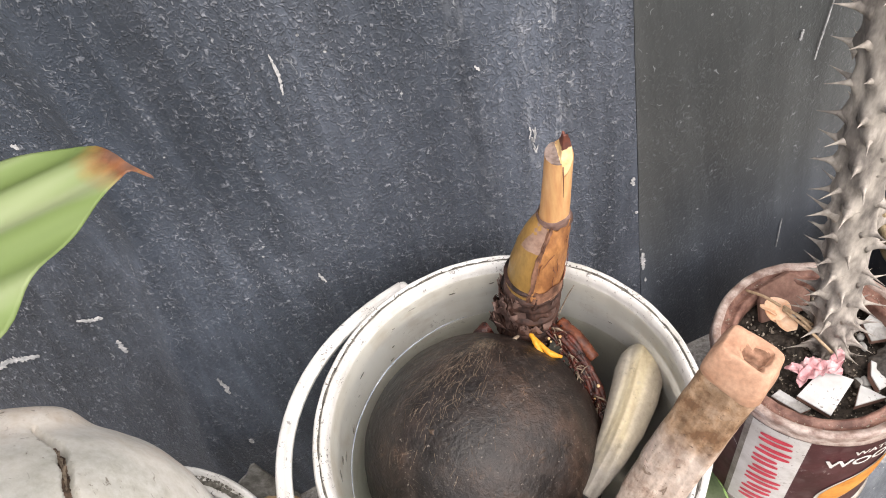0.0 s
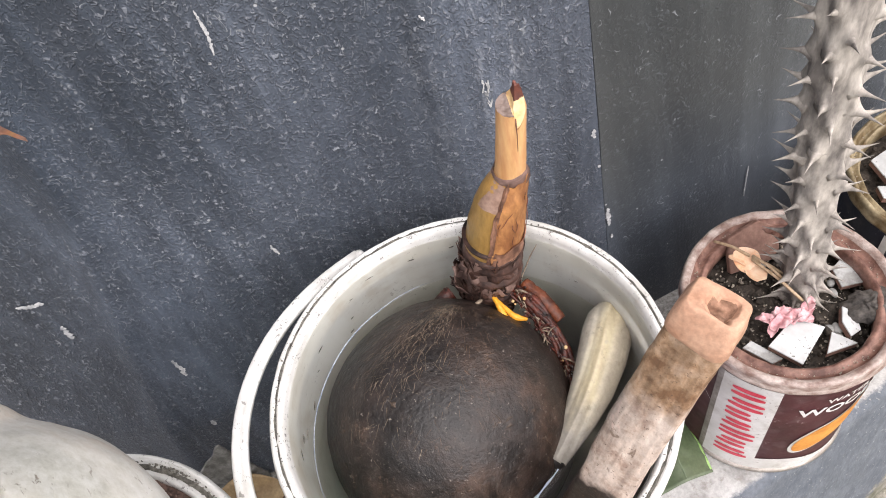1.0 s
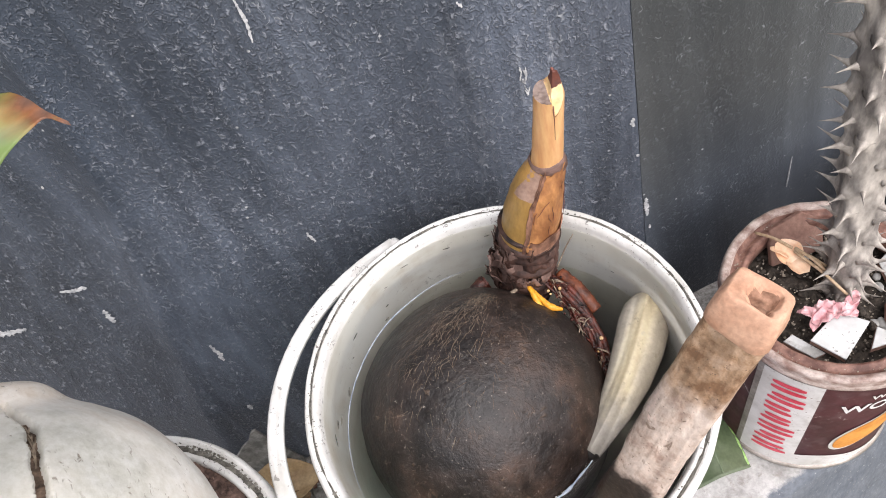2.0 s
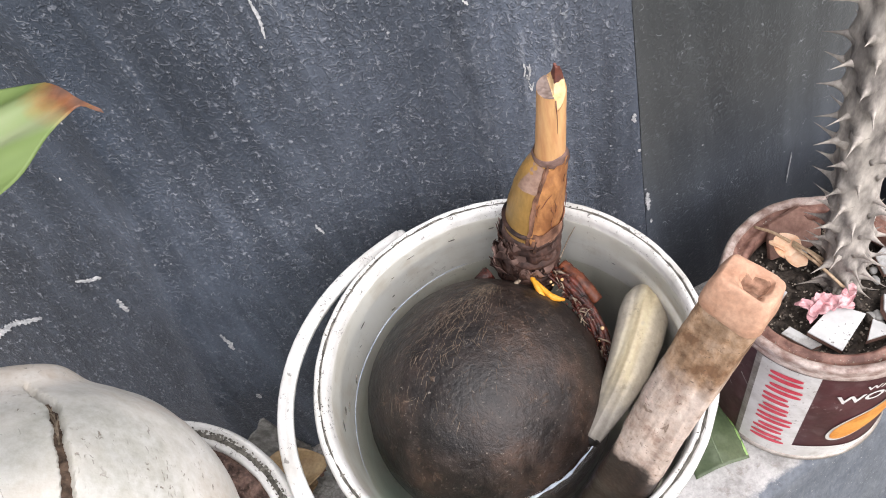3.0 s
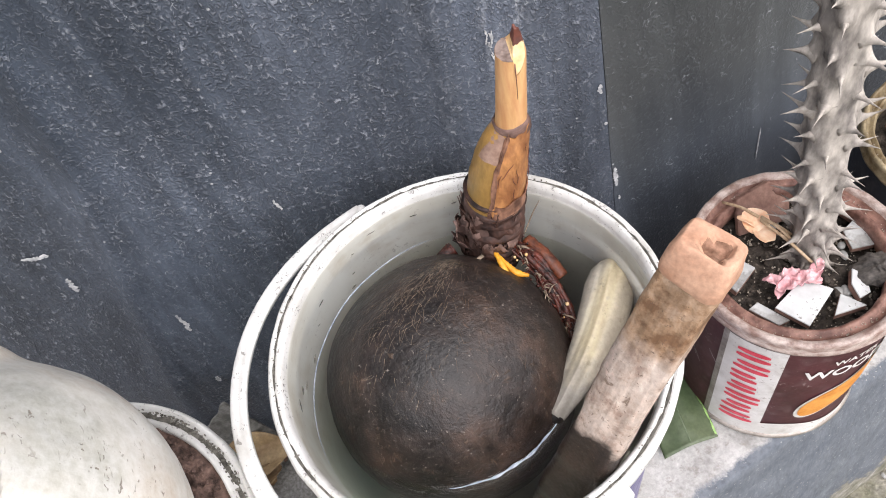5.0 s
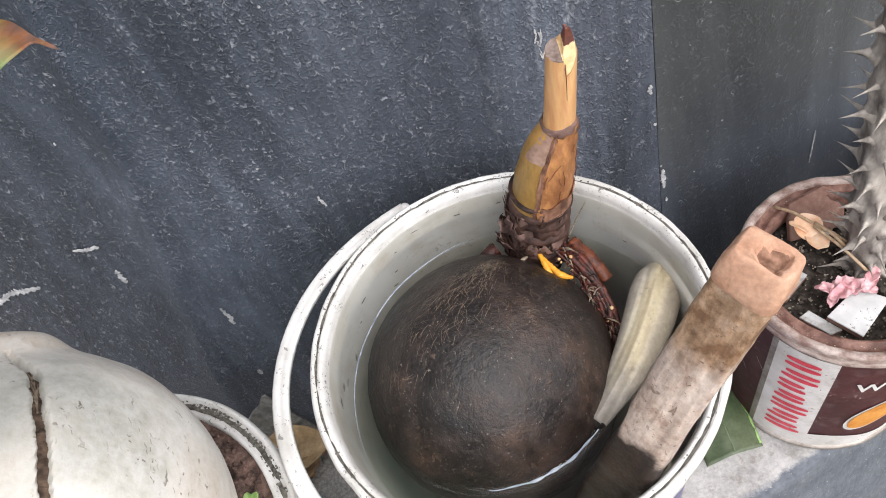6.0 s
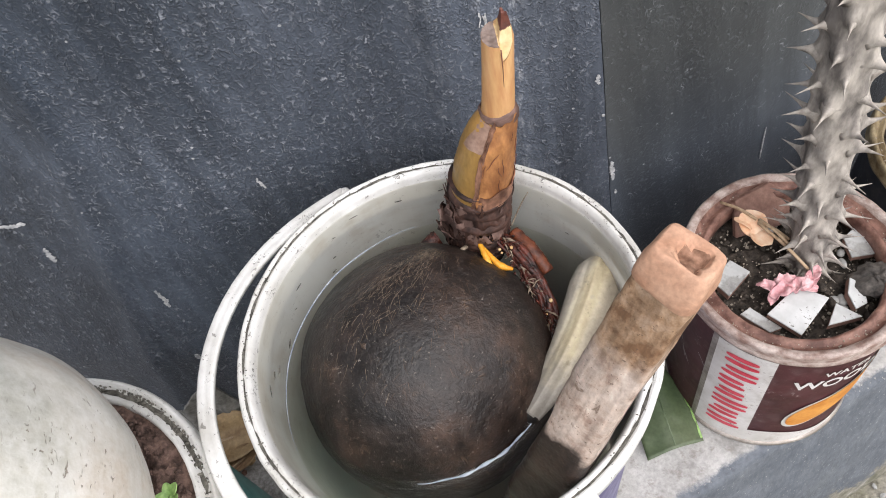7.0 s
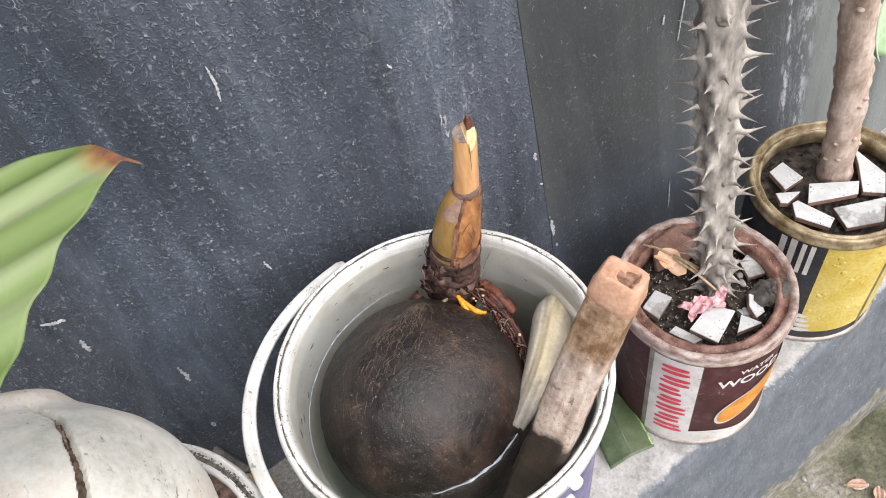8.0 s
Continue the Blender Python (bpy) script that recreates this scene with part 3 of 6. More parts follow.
def kerb_mix():
    """Bare dusty concrete on top, blue-grey paint on the face, worn along the edge."""
    n = Nodes("painted_concrete")
    d = n.add("ShaderNodeVectorMath")
    d.operation = "DOT_PRODUCT"
    n.link(n.coords, d.inputs[0])
    d.inputs[1].default_value = ACROSS
    reach = n.math("SUBTRACT", d.outputs["Value"], EDGE.dot(ACROSS))
    rag, grain, blot = n.noise(45.0, 6, 0.7), n.noise(320.0, 4, 0.7, (1, 1, 0.35)), n.noise(28.0, 5, 0.7, (1, 1, 0.35))
    bare = n.ramp(blot, [(0.32, (0.25, 0.245, 0.23)), (0.52, (0.42, 0.415, 0.40)), (0.70, (0.50, 0.495, 0.48))])
    bare = n.mix(n.ramp(n.noise(90.0, 4, 0.7), [(0.56, 0.0), (0.68, 0.6)]), bare, (0.20, 0.175, 0.15))
    dirt = n.ramp(n.math("ADD", reach, n.math("MULTIPLY", rag, 0.06)), [(0.095, 0.0), (0.15, 0.85)])
    bare = n.mix(dirt, bare, n.ramp(grain, [(0.35, (0.22, 0.205, 0.185)), (0.65, (0.42, 0.405, 0.38))]))
    paint = n.ramp(n.noise(38.0, 6, 0.75), [(0.34, (0.088, 0.101, 0.120)), (0.64, (0.138, 0.153, 0.173))])
    paint = n.mix(n.ramp(n.noise(14.0, 5, 0.7), [(0.54, 0.0), (0.68, 0.45)]), paint, (0.20, 0.22, 0.235))
    paint = n.mix(n.ramp(n.noise(340.0, 3, 0.6), [(0.64, 0.0), (0.69, 0.8)]), paint, (0.34, 0.34, 0.33))
    low = n.math("ADD", n.math("ADD", n.axis(2), 0.4), n.math("MULTIPLY", n.math("SUBTRACT", n.noise(16.0, 7, 0.72), 0.5), 0.26))
    paint = n.mix(n.ramp(low, [(0.180, 0.95), (0.188, 0.0)]), paint, n.ramp(n.noise(55.0, 5, 0.7), [(0.35, (0.11, 0.112, 0.070)), (0.52, (0.22, 0.205, 0.165)), (0.68, (0.36, 0.35, 0.32))]))
    on = n.ramp(n.math("ADD", reach, n.math("MULTIPLY", n.math("SUBTRACT", n.noise(85.0, 8, 0.75), 0.5), 0.016)), [(0.0060, 1.0), (0.0068, 0.0)])
    c = n.mix(on, bare, paint)
    c = n.mix(0.4, c, n.ramp(grain, [(0.3, 0.25), (0.7, 0.75)]), "OVERLAY")
    return n.finish(c, n.ramp(blot, [(0.35, 0.55), (0.6, 0.9)]), n.math("ADD", n.math("MULTIPLY", grain, 0.6), blot), 0.0016, 0.6)


def mossy():
    n = Nodes("mossy_ground")
    big, mid, fine = n.noise(10.0, 5, 0.65), n.noise(45.0, 5, 0.7), n.noise(260.0, 4, 0.7)
    c = n.ramp(big, [(0.36, (0.080, 0.086, 0.048)), (0.52, (0.165, 0.158, 0.112)), (0.66, (0.30, 0.28, 0.245))])
    c = n.mix(0.7, c, n.ramp(mid, [(0.3, 0.2), (0.7, 0.8)]), "OVERLAY")
    c = n.mix(0.6, c, n.ramp(fine, [(0.3, 0.2), (0.7, 0.8)]), "OVERLAY")
    return n.finish(c, 0.92, n.math("ADD", mid, n.math("MULTIPLY", fine, 0.4)), 0.006, 0.8)


MOSS = mossy()
KERB = kerb_mix()
single("ground", sheet(80, 80, ground_point), MOSS, (0, 0, 0), "damp mossy ground in front of the kerb", "ground", "structure")

# the kerb that carries the pots: bare top, painted sloping face
def kerb_skin(u, v):
    s = -1.6 + 3.4 * u
    prof = [(0.42, 0.0), (0.30, 0.0), (0.16, 0.0), (0.05, 0.0), (0.004, -0.0005), (0.0, -0.004), (-0.006, -0.05), (-0.02, -0.13), (-0.037, -0.27)]
    k = v * (len(prof) - 1)
    i = min(int(k), len(prof) - 2)
    d, z = (prof[i][j] + (prof[i + 1][j] - prof[i][j]) * (k - i) for j in (0, 1))
    p = kerb_point(s, d, z)
    w = 0.0012 * noise.noise(p * 40) + 0.0025 * noise.noise(p * 11)
    return p + (Vector((0, 0, min(w, 0.0))) if z > -0.002 else -ACROSS * abs(w))


bm = sheet(260, 32, kerb_skin)
kerb = single("pavement_kerb", bm, KERB, (0, 0, 0), "concrete ledge with a blue-grey painted face", "ledge", "structure")


def wall_relief(p):
    return 0.0016 * noise.noise(p * 6) + 0.0007 * noise.noise(p * 24)


def seam_x(z):
    """The slanting joint between the two panels."""
    return 0.1247 - 0.052 * z


def main_wall_y(x, z):
    """The sheet bellies forward at its foot and is folded along a slanting crease."""
    y = 0.129
    crease = -0.226 + 0.15 * z
    if x < crease:
        y += (crease - x) * 0.14
    y -= 0.0035 * math.exp(-((x - crease) / 0.006) ** 2)
    belly = max(0.0, min(1.0, (-0.06 - x) / 0.115)) * max(0.0, min(1.0, 1.65 - z / 0.17)) * max(0.0, min(1.0, 1 - (crease - x) / 0.45))
    y -= 0.045 * belly
    return y - wall_relief(Vector((x, y, z)))


def main_wall(u, v):
    z = -0.03 + 1.4 * v
    x = -1.1 + (seam_x(z) - 0.0007 + 1.1) * u
    return Vector((x, main_wall_y(x, z), z))


def side_point(s, z, proud=0.0):
    p = Vector((seam_x(z), 0.130, z)) + WALL_ALONG * s
    return p + WALL_OUT * (wall_relief(p) + 0.002 * math.sin(s * 21) + proud)


def side_wall(u, v):
    return side_point(1.6 * u ** 1.5, -0.03 + 1.4 * v)


wall_left = single("wall_1", sheet(220, 150, main_wall, 0.02), MAIN_WALL, (0, 0, 0), "rough wall panel painted dark slate blue, scuffed", "wall", "structure")
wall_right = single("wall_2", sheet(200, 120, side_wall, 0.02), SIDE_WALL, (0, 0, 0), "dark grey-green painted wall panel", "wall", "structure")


def chip(points, width, wall, seed):
    """A bare spot where the paint has flaked: a thin ragged patch that follows the wall."""
    pts = curve_points([(x, 0, z) for x, z in points], max(14, 11 * len(points)))
    left, right = [], []
    for i, p in enumerate(pts):
        w = width * (0.30 + 0.70 * math.sin(math.pi * (i + 0.3) / len(pts)) ** 0.6)
        d = (pts[min(i + 1, len(pts) - 1)] - pts[max(i - 1, 0)]).normalized()
        s = Vector((-d.z, 0, d.x)) * w
        at = (p * 900 + Vector((seed * 7, 0, 0)), p * 900 + Vector((0, seed * 5 + 9, 0)))
        left.append(p + s * max(0.12, 0.75 + 1.1 * noise.noise(at[0])))
        right.append(p - s * max(0.12, 0.75 + 1.1 * noise.noise(at[1])))
    bm = bmesh.new()
    def on_wall(p):
        if wall is wall_left:
            return Vector((p.x, main_wall_y(p.x, p.z) - 0.0006, p.z))
        return side_point((p.x - seam_x(p.z)) / WALL_ALONG.x, p.z, 0.0012)
    a = [bm.verts.new(on_wall(p)) for p in left]
    b = [bm.verts.new(on_wall(p)) for p in right]
    for i in range(len(a) - 1):
        bm.faces.new((a[i], a[i + 1], b[i + 1], b[i]))
    bmesh.ops.recalc_face_normals(bm, faces=bm.faces)
    bmesh.ops.solidify(bm, geom=list(bm.faces), thickness=0.0006)
    part("paint_chip", bm, FLAKE, wall, "bare pale patch of flaked paint")


for k, (pts, w) in enumerate([
    ([(-0.069, 0.381), (-0.0685, 0.369), (-0.070, 0.357)], 0.0008),
    ([(-0.2464, 0.2304), (-0.2373, 0.2298), (-0.2290, 0.2308)], 0.0014),
    ([(-0.2290, 0.2116), (-0.2286, 0.2053), (-0.2275, 0.2007)], 0.0020),
    ([(-0.0929, 0.2225), (-0.0928, 0.2179), (-0.0909, 0.2130)], 0.0010),
    ([(-0.1800, 0.1690), (-0.1775, 0.1605), (-0.1772, 0.1540)], 0.0016),
    ([(-0.1795, 0.1090), (-0.1803, 0.1030)], 0.0018),
    ([(-0.2075, 0.362), (-0.2049, 0.3588)], 0.0012),
    ([(-0.2088, 0.3058), (-0.2090, 0.3040)], 0.0008),
    ([(0.0249, 0.3463), (0.0270, 0.3428)], 0.0007),
    ([(-0.357, 0.1768), (-0.328, 0.1921), (-0.311, 0.2014), (-0.296, 0.2035), (-0.2859, 0.2047)], 0.0024),
    ([(0.1085, 0.238), (0.1085, 0.234), (0.109, 0.231)], 0.0013),
    ([(0.112, 0.205), (0.1121, 0.203)], 0.0010),
]):
    chip(pts, w, wall_left, k)
rng = random.Random(91)
for k in range(11):
    x, z = rng.gauss(0.0512, 0.0022), rng.uniform(0.276, 0.300)
    chip([(x, z), (x + rng.uniform(-0.002, 0.002), z - rng.uniform(0.002, 0.006))], rng.uniform(0.0003, 0.0007), wall_left, 60 + k)
for k, (pts, w) in enumerate([
    ([(0.1178, 0.158), (0.1180, 0.150), (0.1190, 0.139)], 0.0017),
    ([(0.121, 0.127), (0.1212, 0.123)], 0.0010),
    ([(0.228, 0.312), (0.2265, 0.293), (0.2250, 0.272)], 0.0006),
    ([(0.2105, 0.300), (0.2100, 0.293)], 0.0009),
    ([(0.2322, 0.125), (0.2330, 0.108), (0.2342, 0.090)], 0.0005),
]):
    chip(pts, w, wall_right, 40 + k)


# ---- the bucket in the middle ----
WATER_Z = 0.186


def bail_handle(parent, ends, reach, rise, width, thick, name="handle"):
    """A flat plastic bail that lies to one side of the rim."""
    a, b = Vector(ends[0]), Vector(ends[1])
    mid, half = (a + b) / 2, (a - b) / 2
    out = Vector(reach)
    pts = []
    for i in range(41):
        w = math.pi * i / 40
        pts.append(mid + half * math.cos(w) + out * math.sin(w) ** 0.9 + Vector((0, 0, rise * math.sin(w))))
    bm = bmesh.new()
    rings = []
    for i, p in enumerate(pts):
        d = (pts[min(i + 1, 40)] - pts[max(i - 1, 0)]).normalized()
        s = d.cross(Vector((0, 0, 1))).normalized()
        n = s.cross(d).normalized()
        ring = []
        for cs, cn in ((1, -1), (1, 0.4), (0.75, 1), (0.2, 0.55), (-0.2, 0.55), (-0.75, 1), (-1, 0.4), (-1, -1)):
            ring.append(bm.verts.new(p + s * cs * width / 2 + n * cn * thick / 2))
        rings.append(ring)
    for p, q in zip(rings, rings[1:]):
        for k in range(8):
            bm.faces.new((p[k], p[(k + 1) % 8], q[(k + 1) % 8], q[k]))
    bm.faces.new(rings[0])
    bm.faces.new(rings[-1][::-1])
    return part(name, smooth(bm, 45), BUCKET_RIM, parent, "flat white plastic carrying handle")


def pail(place, rim_r, height, label, skin, patch, groove=False, taper=0.84):
    """A white paint pail: outer wall, inner wall, rolled rim."""
    b = thing("bucket", place, label, "bucket")
    base = rim_r * taper
    wall = lambda z, r: base + (r - base) * z / height
    part("outer_wall", lathe([(0.001, 0.0), (base - 0.004, 0.0), (base, 0.003), (wall(height * 0.88, rim_r - 0.006), height * 0.88),
                              (rim_r - 0.0055, height * 0.90), (rim_r - 0.004, height - 0.022)]), BUCKET_OUT, b)
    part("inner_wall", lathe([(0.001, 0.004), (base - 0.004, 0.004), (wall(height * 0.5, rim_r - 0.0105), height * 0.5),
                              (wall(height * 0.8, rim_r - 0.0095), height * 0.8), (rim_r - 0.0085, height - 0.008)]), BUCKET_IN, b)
    def ragged(a, r, z):
        return 0.0004 * noise.noise(Vector((a * 9, z * 60, 3))), 0.0004 * noise.noise(Vector((a * 14, r * 90, 7)))
    if groove:
        prof = [(rim_r - 0.004, height - 0.018), (rim_r - 0.0005, height - 0.015), (rim_r, height - 0.004), (rim_r - 0.001, height - 0.0008),
                (rim_r - 0.0028, height), (rim_r - 0.0040, height - 0.003), (rim_r - 0.0075, height - 0.0045), (rim_r - 0.0088, height - 0.001),
                (rim_r - 0.0108, height - 0.0012), (rim_r - 0.0117, height - 0.005), (rim_r - 0.0116, height - 0.02)]
    else:
        prof = [(rim_r - 0.004, height - 0.018), (rim_r - 0.0008, height - 0.015), (rim_r, height - 0.004), (rim_r - 0.0012, height - 0.0008),
                (rim_r - 0.0026, height), (rim_r - 0.0036, height - 0.0016), (rim_r - 0.0044, height - 0.0016), (rim_r - 0.0052, height - 0.0006), (rim_r - 0.0066, height - 0.001), (rim_r - 0.0080, height - 0.005), (rim_r - 0.0082, height - 0.02)]
    rim = part("rim", lathe(prof, 160, wob=ragged), BUCKET_RIM, b, "worn white rolled rim")
    mid, half, lie = (0.0058, 0.0019, -0.0030) if groove else (0.0040, 0.0011, -0.0006)
    part("groove_dirt", lathe([(rim_r - mid + half, height + lie - 0.0010), (rim_r - mid, height + lie), (rim_r - mid - half, height + lie - 0.0012)], 260,
                              wob=lambda a, r, z: (0.0006 * noise.noise(Vector((a * 20, 0, 1))), 0.0011 * noise.noise(Vector((a * 16, r * 300, 5))) - 0.0002)), GROOVE_DIRT, rim, "dark grit caught in the rim")
    rng = random.Random(int(rim_r * 1e5))
    bits = []
    for _ in range(420 if groove else 260):
        a = rng.gauss(1.1, 0.9) if groove else rng.uniform(0, 2 * math.pi)
        sz = rng.uniform(0.0004, 0.0012) if groove else rng.uniform(0.0002, 0.0006)
        r = rim_r - mid + rng.gauss(0, half * 0.8)
        bits.append(pose(r * math.cos(a), r * math.sin(a), height + lie + sz * 0.3, rng.uniform(0, 180), rng.uniform(0, 180)) @ Matrix.Diagonal((sz, sz * 0.7, sz * 0.6, 1)))
    tagged(part("grit", lumps(bits), GROOVE_DIRT, rim, "loose grit lying in the rim"), kind="stuff")
    a0, a1 = patch
    r0 = lambda z: wall(z, rim_r - 0.006) + 0.0006
    part("printed_label", sheet(40, 2, lambda u, v: ((r0(0.02 + v * height * 0.785)) * math.cos(radians(a0 + (a1 - a0) * u)), r0(0.02 + v * height * 0.785) * math.sin(radians(a0 + (a1 - a0) * u)), 0.02 + v * height * 0.785)), skin, b, "faded printed label")
    return b


bucket = pail((0, 0, 0), 0.1018, 0.2312, "white plastic paint bucket filled with water, worn rim", PURPLE, (-80, 48))
bail = bail_handle(bucket, ((-0.0425, 0.0985, 0.2225), (0.0455, -0.0985, 0.2190)), (-0.1090, -0.050, 0), 0.008, 0.0083, 0.0034)
for px_, py_, pz_ in ((-0.0415, 0.0965, 0.2195), (0.0462, -0.0890, 0.2255)):
    d = Vector((px_, py_, 0)).normalized()
    c = Vector((px_, py_, pz_))
    part("pivot_knob", tube([c - d * 0.003, c + d * 0.003, c + d * 0.0055, c + d * 0.0064], [0.0042, 0.0042, 0.0038, 0.0024], 16), BUCKET_RIM, bail, "white handle pivot knob")

# pale tube coloured as the sky's reflection at the water's edge
part("edge_glint", tube([(0.0912 * math.cos(radians(a)), 0.0912 * math.sin(radians(a)), 0.1878 + 0.0003 * math.sin(a * 0.2)) for a in range(92, 205, 3)], [0.00055 * math.sin(math.pi * (k + 1.5) / 40) for k in range(38)], 8), SKY_GLINT, bucket, "painted sky glint where the water meets the wall")

NUT = Vector((-0.0162, 0.0095, 0.166))


def water_sheet(u, v):
    """Still water between the nut and the wall, drawn up a little where it touches them."""
    a = 2 * math.pi * u
    d = Vector((math.cos(a), math.sin(a), 0))
    inner, outer = Vector((NUT.x, NUT.y, 0)) + d * 0.0668, d * 0.0916
    w = 0.5 - 0.5 * math.cos(math.pi * v)
    p = inner.lerp(outer, w)
    z = 0.0010 * math.exp(-(p - inner).length / 0.0022) + 0.0008 * math.exp(-(p - outer).length / 0.0016)
    return p + Vector((0, 0, z + 0.00025 * noise.noise(p * 60)))


bm = sheet(128, 36, water_sheet)
bmesh.ops.remove_doubles(bm, verts=bm.verts, dist=0.00002)
water = single("water", bm, WATER, (0, 0, WATER_Z), "murky still water inside the bucket", "water")
if sum(p.normal.z for p in water.data.polygons) < 0:
    water.data.flip_normals()

inside = next(o for o in bucket.children if o.name.startswith("inner_wall"))
rng = random.Random(17)
for k in range(15):
    a, z = radians(rng.choice((rng.uniform(25, 85), rng.uniform(95, 190)))), rng.uniform(0.190, 0.219)
    ln, drop, w = rng.uniform(0.002, 0.007), rng.uniform(-0.003, 0.001), rng.uniform(0.0002, 0.0005)
    def on_inside(f, a=a, z=z, ln=ln, drop=drop):
        h = z + drop * f
        r = 0.0906 + (h - 0.185) / 0.0382 * 0.0024
        return Vector((r * math.cos(a + ln * f / r), r * math.sin(a + ln * f / r), h))
    part("dirt_fleck", tube([on_inside(f) for f in (0, 0.35, 0.7, 1)], [w * 0.4, w, w * 0.9, w * 0.3], 6, 0.5), GROOVE_DIRT, inside)

# ---- the sprouting coconut ----
coconut = thing("coconut", NUT, "dark brown husked coconut sprouting, half under water", "coconut")


TURN = Euler((radians(-40), radians(30), 0)).to_matrix()
POLE = TURN @ Vector((0, 0, 1))
FALL = TURN.transposed() @ Vector((-0.75, -0.65, 0.1))
RIDGE = math.atan2(FALL.y, FALL.x)


def nut_shape():
    bm = bmesh.new()
    bmesh.ops.create_uvsphere(bm, u_segments=144, v_segments=80, radius=0.0696)
    for v in bm.verts:
        p = v.co.copy()
        r = 1 + 0.012 * noise.noise(p * 22) + 0.007 * noise.noise(p * 75) + 0.004 * noise.noise(p * 190)
        a = math.atan2(p.y, p.x)
        r += 0.012 * math.cos(3 * a + 0.4) * max(0.0, p.z / 0.0702) ** 2 * (1 - (p.z / 0.0702) ** 4)
        off = (a - RIDGE + math.pi) % (2 * math.pi) - math.pi
        r += (0.018 * math.exp(-(off / 0.10) ** 2) + 0.022 * math.exp(-(off / 0.45) ** 2)) * math.sin(math.pi * max(0.0, min(1.0, (p.z / 0.0702 + 0.25) / 1.2))) ** 1.5
        v.co = p * r
    # the germinating end points up, back and right
    bmesh.ops.rotate(bm, verts=bm.verts, cent=(0, 0, 0), matrix=TURN)
    return smooth(bm)


nut = part("shell", nut_shape(), SHELL, coconut)


SHELL_TREE = kdtree.KDTree(len(nut.data.vertices))
for v in nut.data.vertices:
    SHELL_TREE.insert(v.co.normalized(), v.index)
SHELL_TREE.balance()


def SHELL_TOP(d):
    """How far the shell reaches from its middle that way."""
    near = SHELL_TREE.find_n(d, 3)
    return max(nut.data.vertices[i].co.length for _, i, _ in near) + 0.0002


def hairs(count, seed, spread, length, thick, lift, fan):
    """Loose fibres that lie over the shell away from the germinating end."""
    rng = random.Random(seed)
    side = (Vector((-0.75, -0.65, 0.1)) - POLE * POLE.dot(Vector((-0.75, -0.65, 0.1)))).normalized()
    other = POLE.cross(side)
    verts, faces = [], []
    for _ in range(count):
        a, th = rng.gauss(0.1, fan), abs(rng.gauss(0, spread)) + 0.15
        n = rng.randint(4, 7)
        turn = rng.gauss(0.02, 0.04)
        ln = length * rng.uniform(0.4, 1.3)
        bend = rng.uniform(-1, 1) ** 3
        base = len(verts)
        for i in range(n):
            t = th + ln * i / (n - 1)
            b = a + turn * i / n * (1 + 6 * bend) + rng.gauss(0, 0.0006)
            d = POLE * math.cos(t) + (side * math.cos(b) + other * math.sin(b)) * math.sin(t)
            w = d.cross(POLE).normalized() * thick * (1 - 0.7 * i / n)
            p = d * (SHELL_TOP(d) + lift * rng.random() * math.sin(math.pi * i / (n - 1)))
            verts += [p - w, p + w]
            if i:
                k = base + 2 * i
                faces.append((k - 2, k - 1, k + 1, k))
    bm = bmesh.new()
    vs = [bm.verts.new(v) for v in verts]
    for f in faces:
        bm.faces.new([vs[i] for i in f])
    return bm


tagged(part("fibre_hair", hairs(110, 5, 0.5, 0.12, 0.00007, 0.0005, 1.0), SHELL_FIBRE, coconut, "loose pale fibres lying over the shell"), kind="stuff")

tagged(part("husk_fibre", hairs(200, 9, 0.62, 0.07, 0.00008, 0.0003, 0.6), SHELL_FIBRE, coconut, "flat brown fibres pressed onto the shell"), kind="stuff")

tagged(part("pale_fibre", hairs(340, 13, 0.55, 0.09, 0.00009, 0.0005, 0.20), PALE_FIBRE, coconut, "pale strands along the ridge of the shell"), kind="stuff")

tagged(part("loose_hair", hairs(420, 21, 0.75, 0.045, 0.00007, 0.0004, 3.0), SHELL_FIBRE, coconut, "short loose brown hairs over the shell"), kind="stuff")

# shoot: scale leaves, two swollen sheaths, the cut end
SHOOT = [Vector(p) - NUT for p in ((0.0235, 0.070, 0.188), (0.0265, 0.0698, 0.203), (0.0318, 0.0685, 0.239), (0.0395, 0.068, 0.2730), (0.0466, 0.067, 0.2925), (0.0486, 0.065, 0.316), (0.0502, 0.0632, 0.3375))]


def shoot_tube(i0, i1, radii, n=18, lump=0.05, seed=0, segs=28):
    pts = curve_points(SHOOT[i0:i1 + 1], n)
    rad = [float(np.interp(k / (n - 1), np.linspace(0, 1, len(radii)), radii)) for k in range(n)]
    return tube(pts, rad, segs, 1.0, True, lump, seed)


collar = part("collar", shoot_tube(0, 2, [0.0138, 0.0152, 0.0154, 0.0152, 0.0148], 40, 0.35, 3, 48), SCALE_LEAF, coconut, "dark torn scale leaves round the shoot")
part("collar_edge", tube(curve_points([SHOOT[2] - Vector((0, 0, 0.002)), SHOOT[2].lerp(SHOOT[3], 0.08), SHOOT[2].lerp(SHOOT[3], 0.17), SHOOT[2].lerp(SHOOT[3], 0.24)], 14), [0.0152 + 0.0006 * math.sin(k * 0.5) for k in range(13)] + [0.0146], 44, 1.0, True, 0.35, 12), SCALE_LEAF, collar, "dark ragged upper edge of the scale leaves")
part("lower_sheath", shoot_tube(2, 4, [0.0152, 0.0147, 0.0126, 0.0103, 0.0080], 30, 0.03, 6, 40), SHEATH, coconut, "ochre swollen lower leaf sheath")


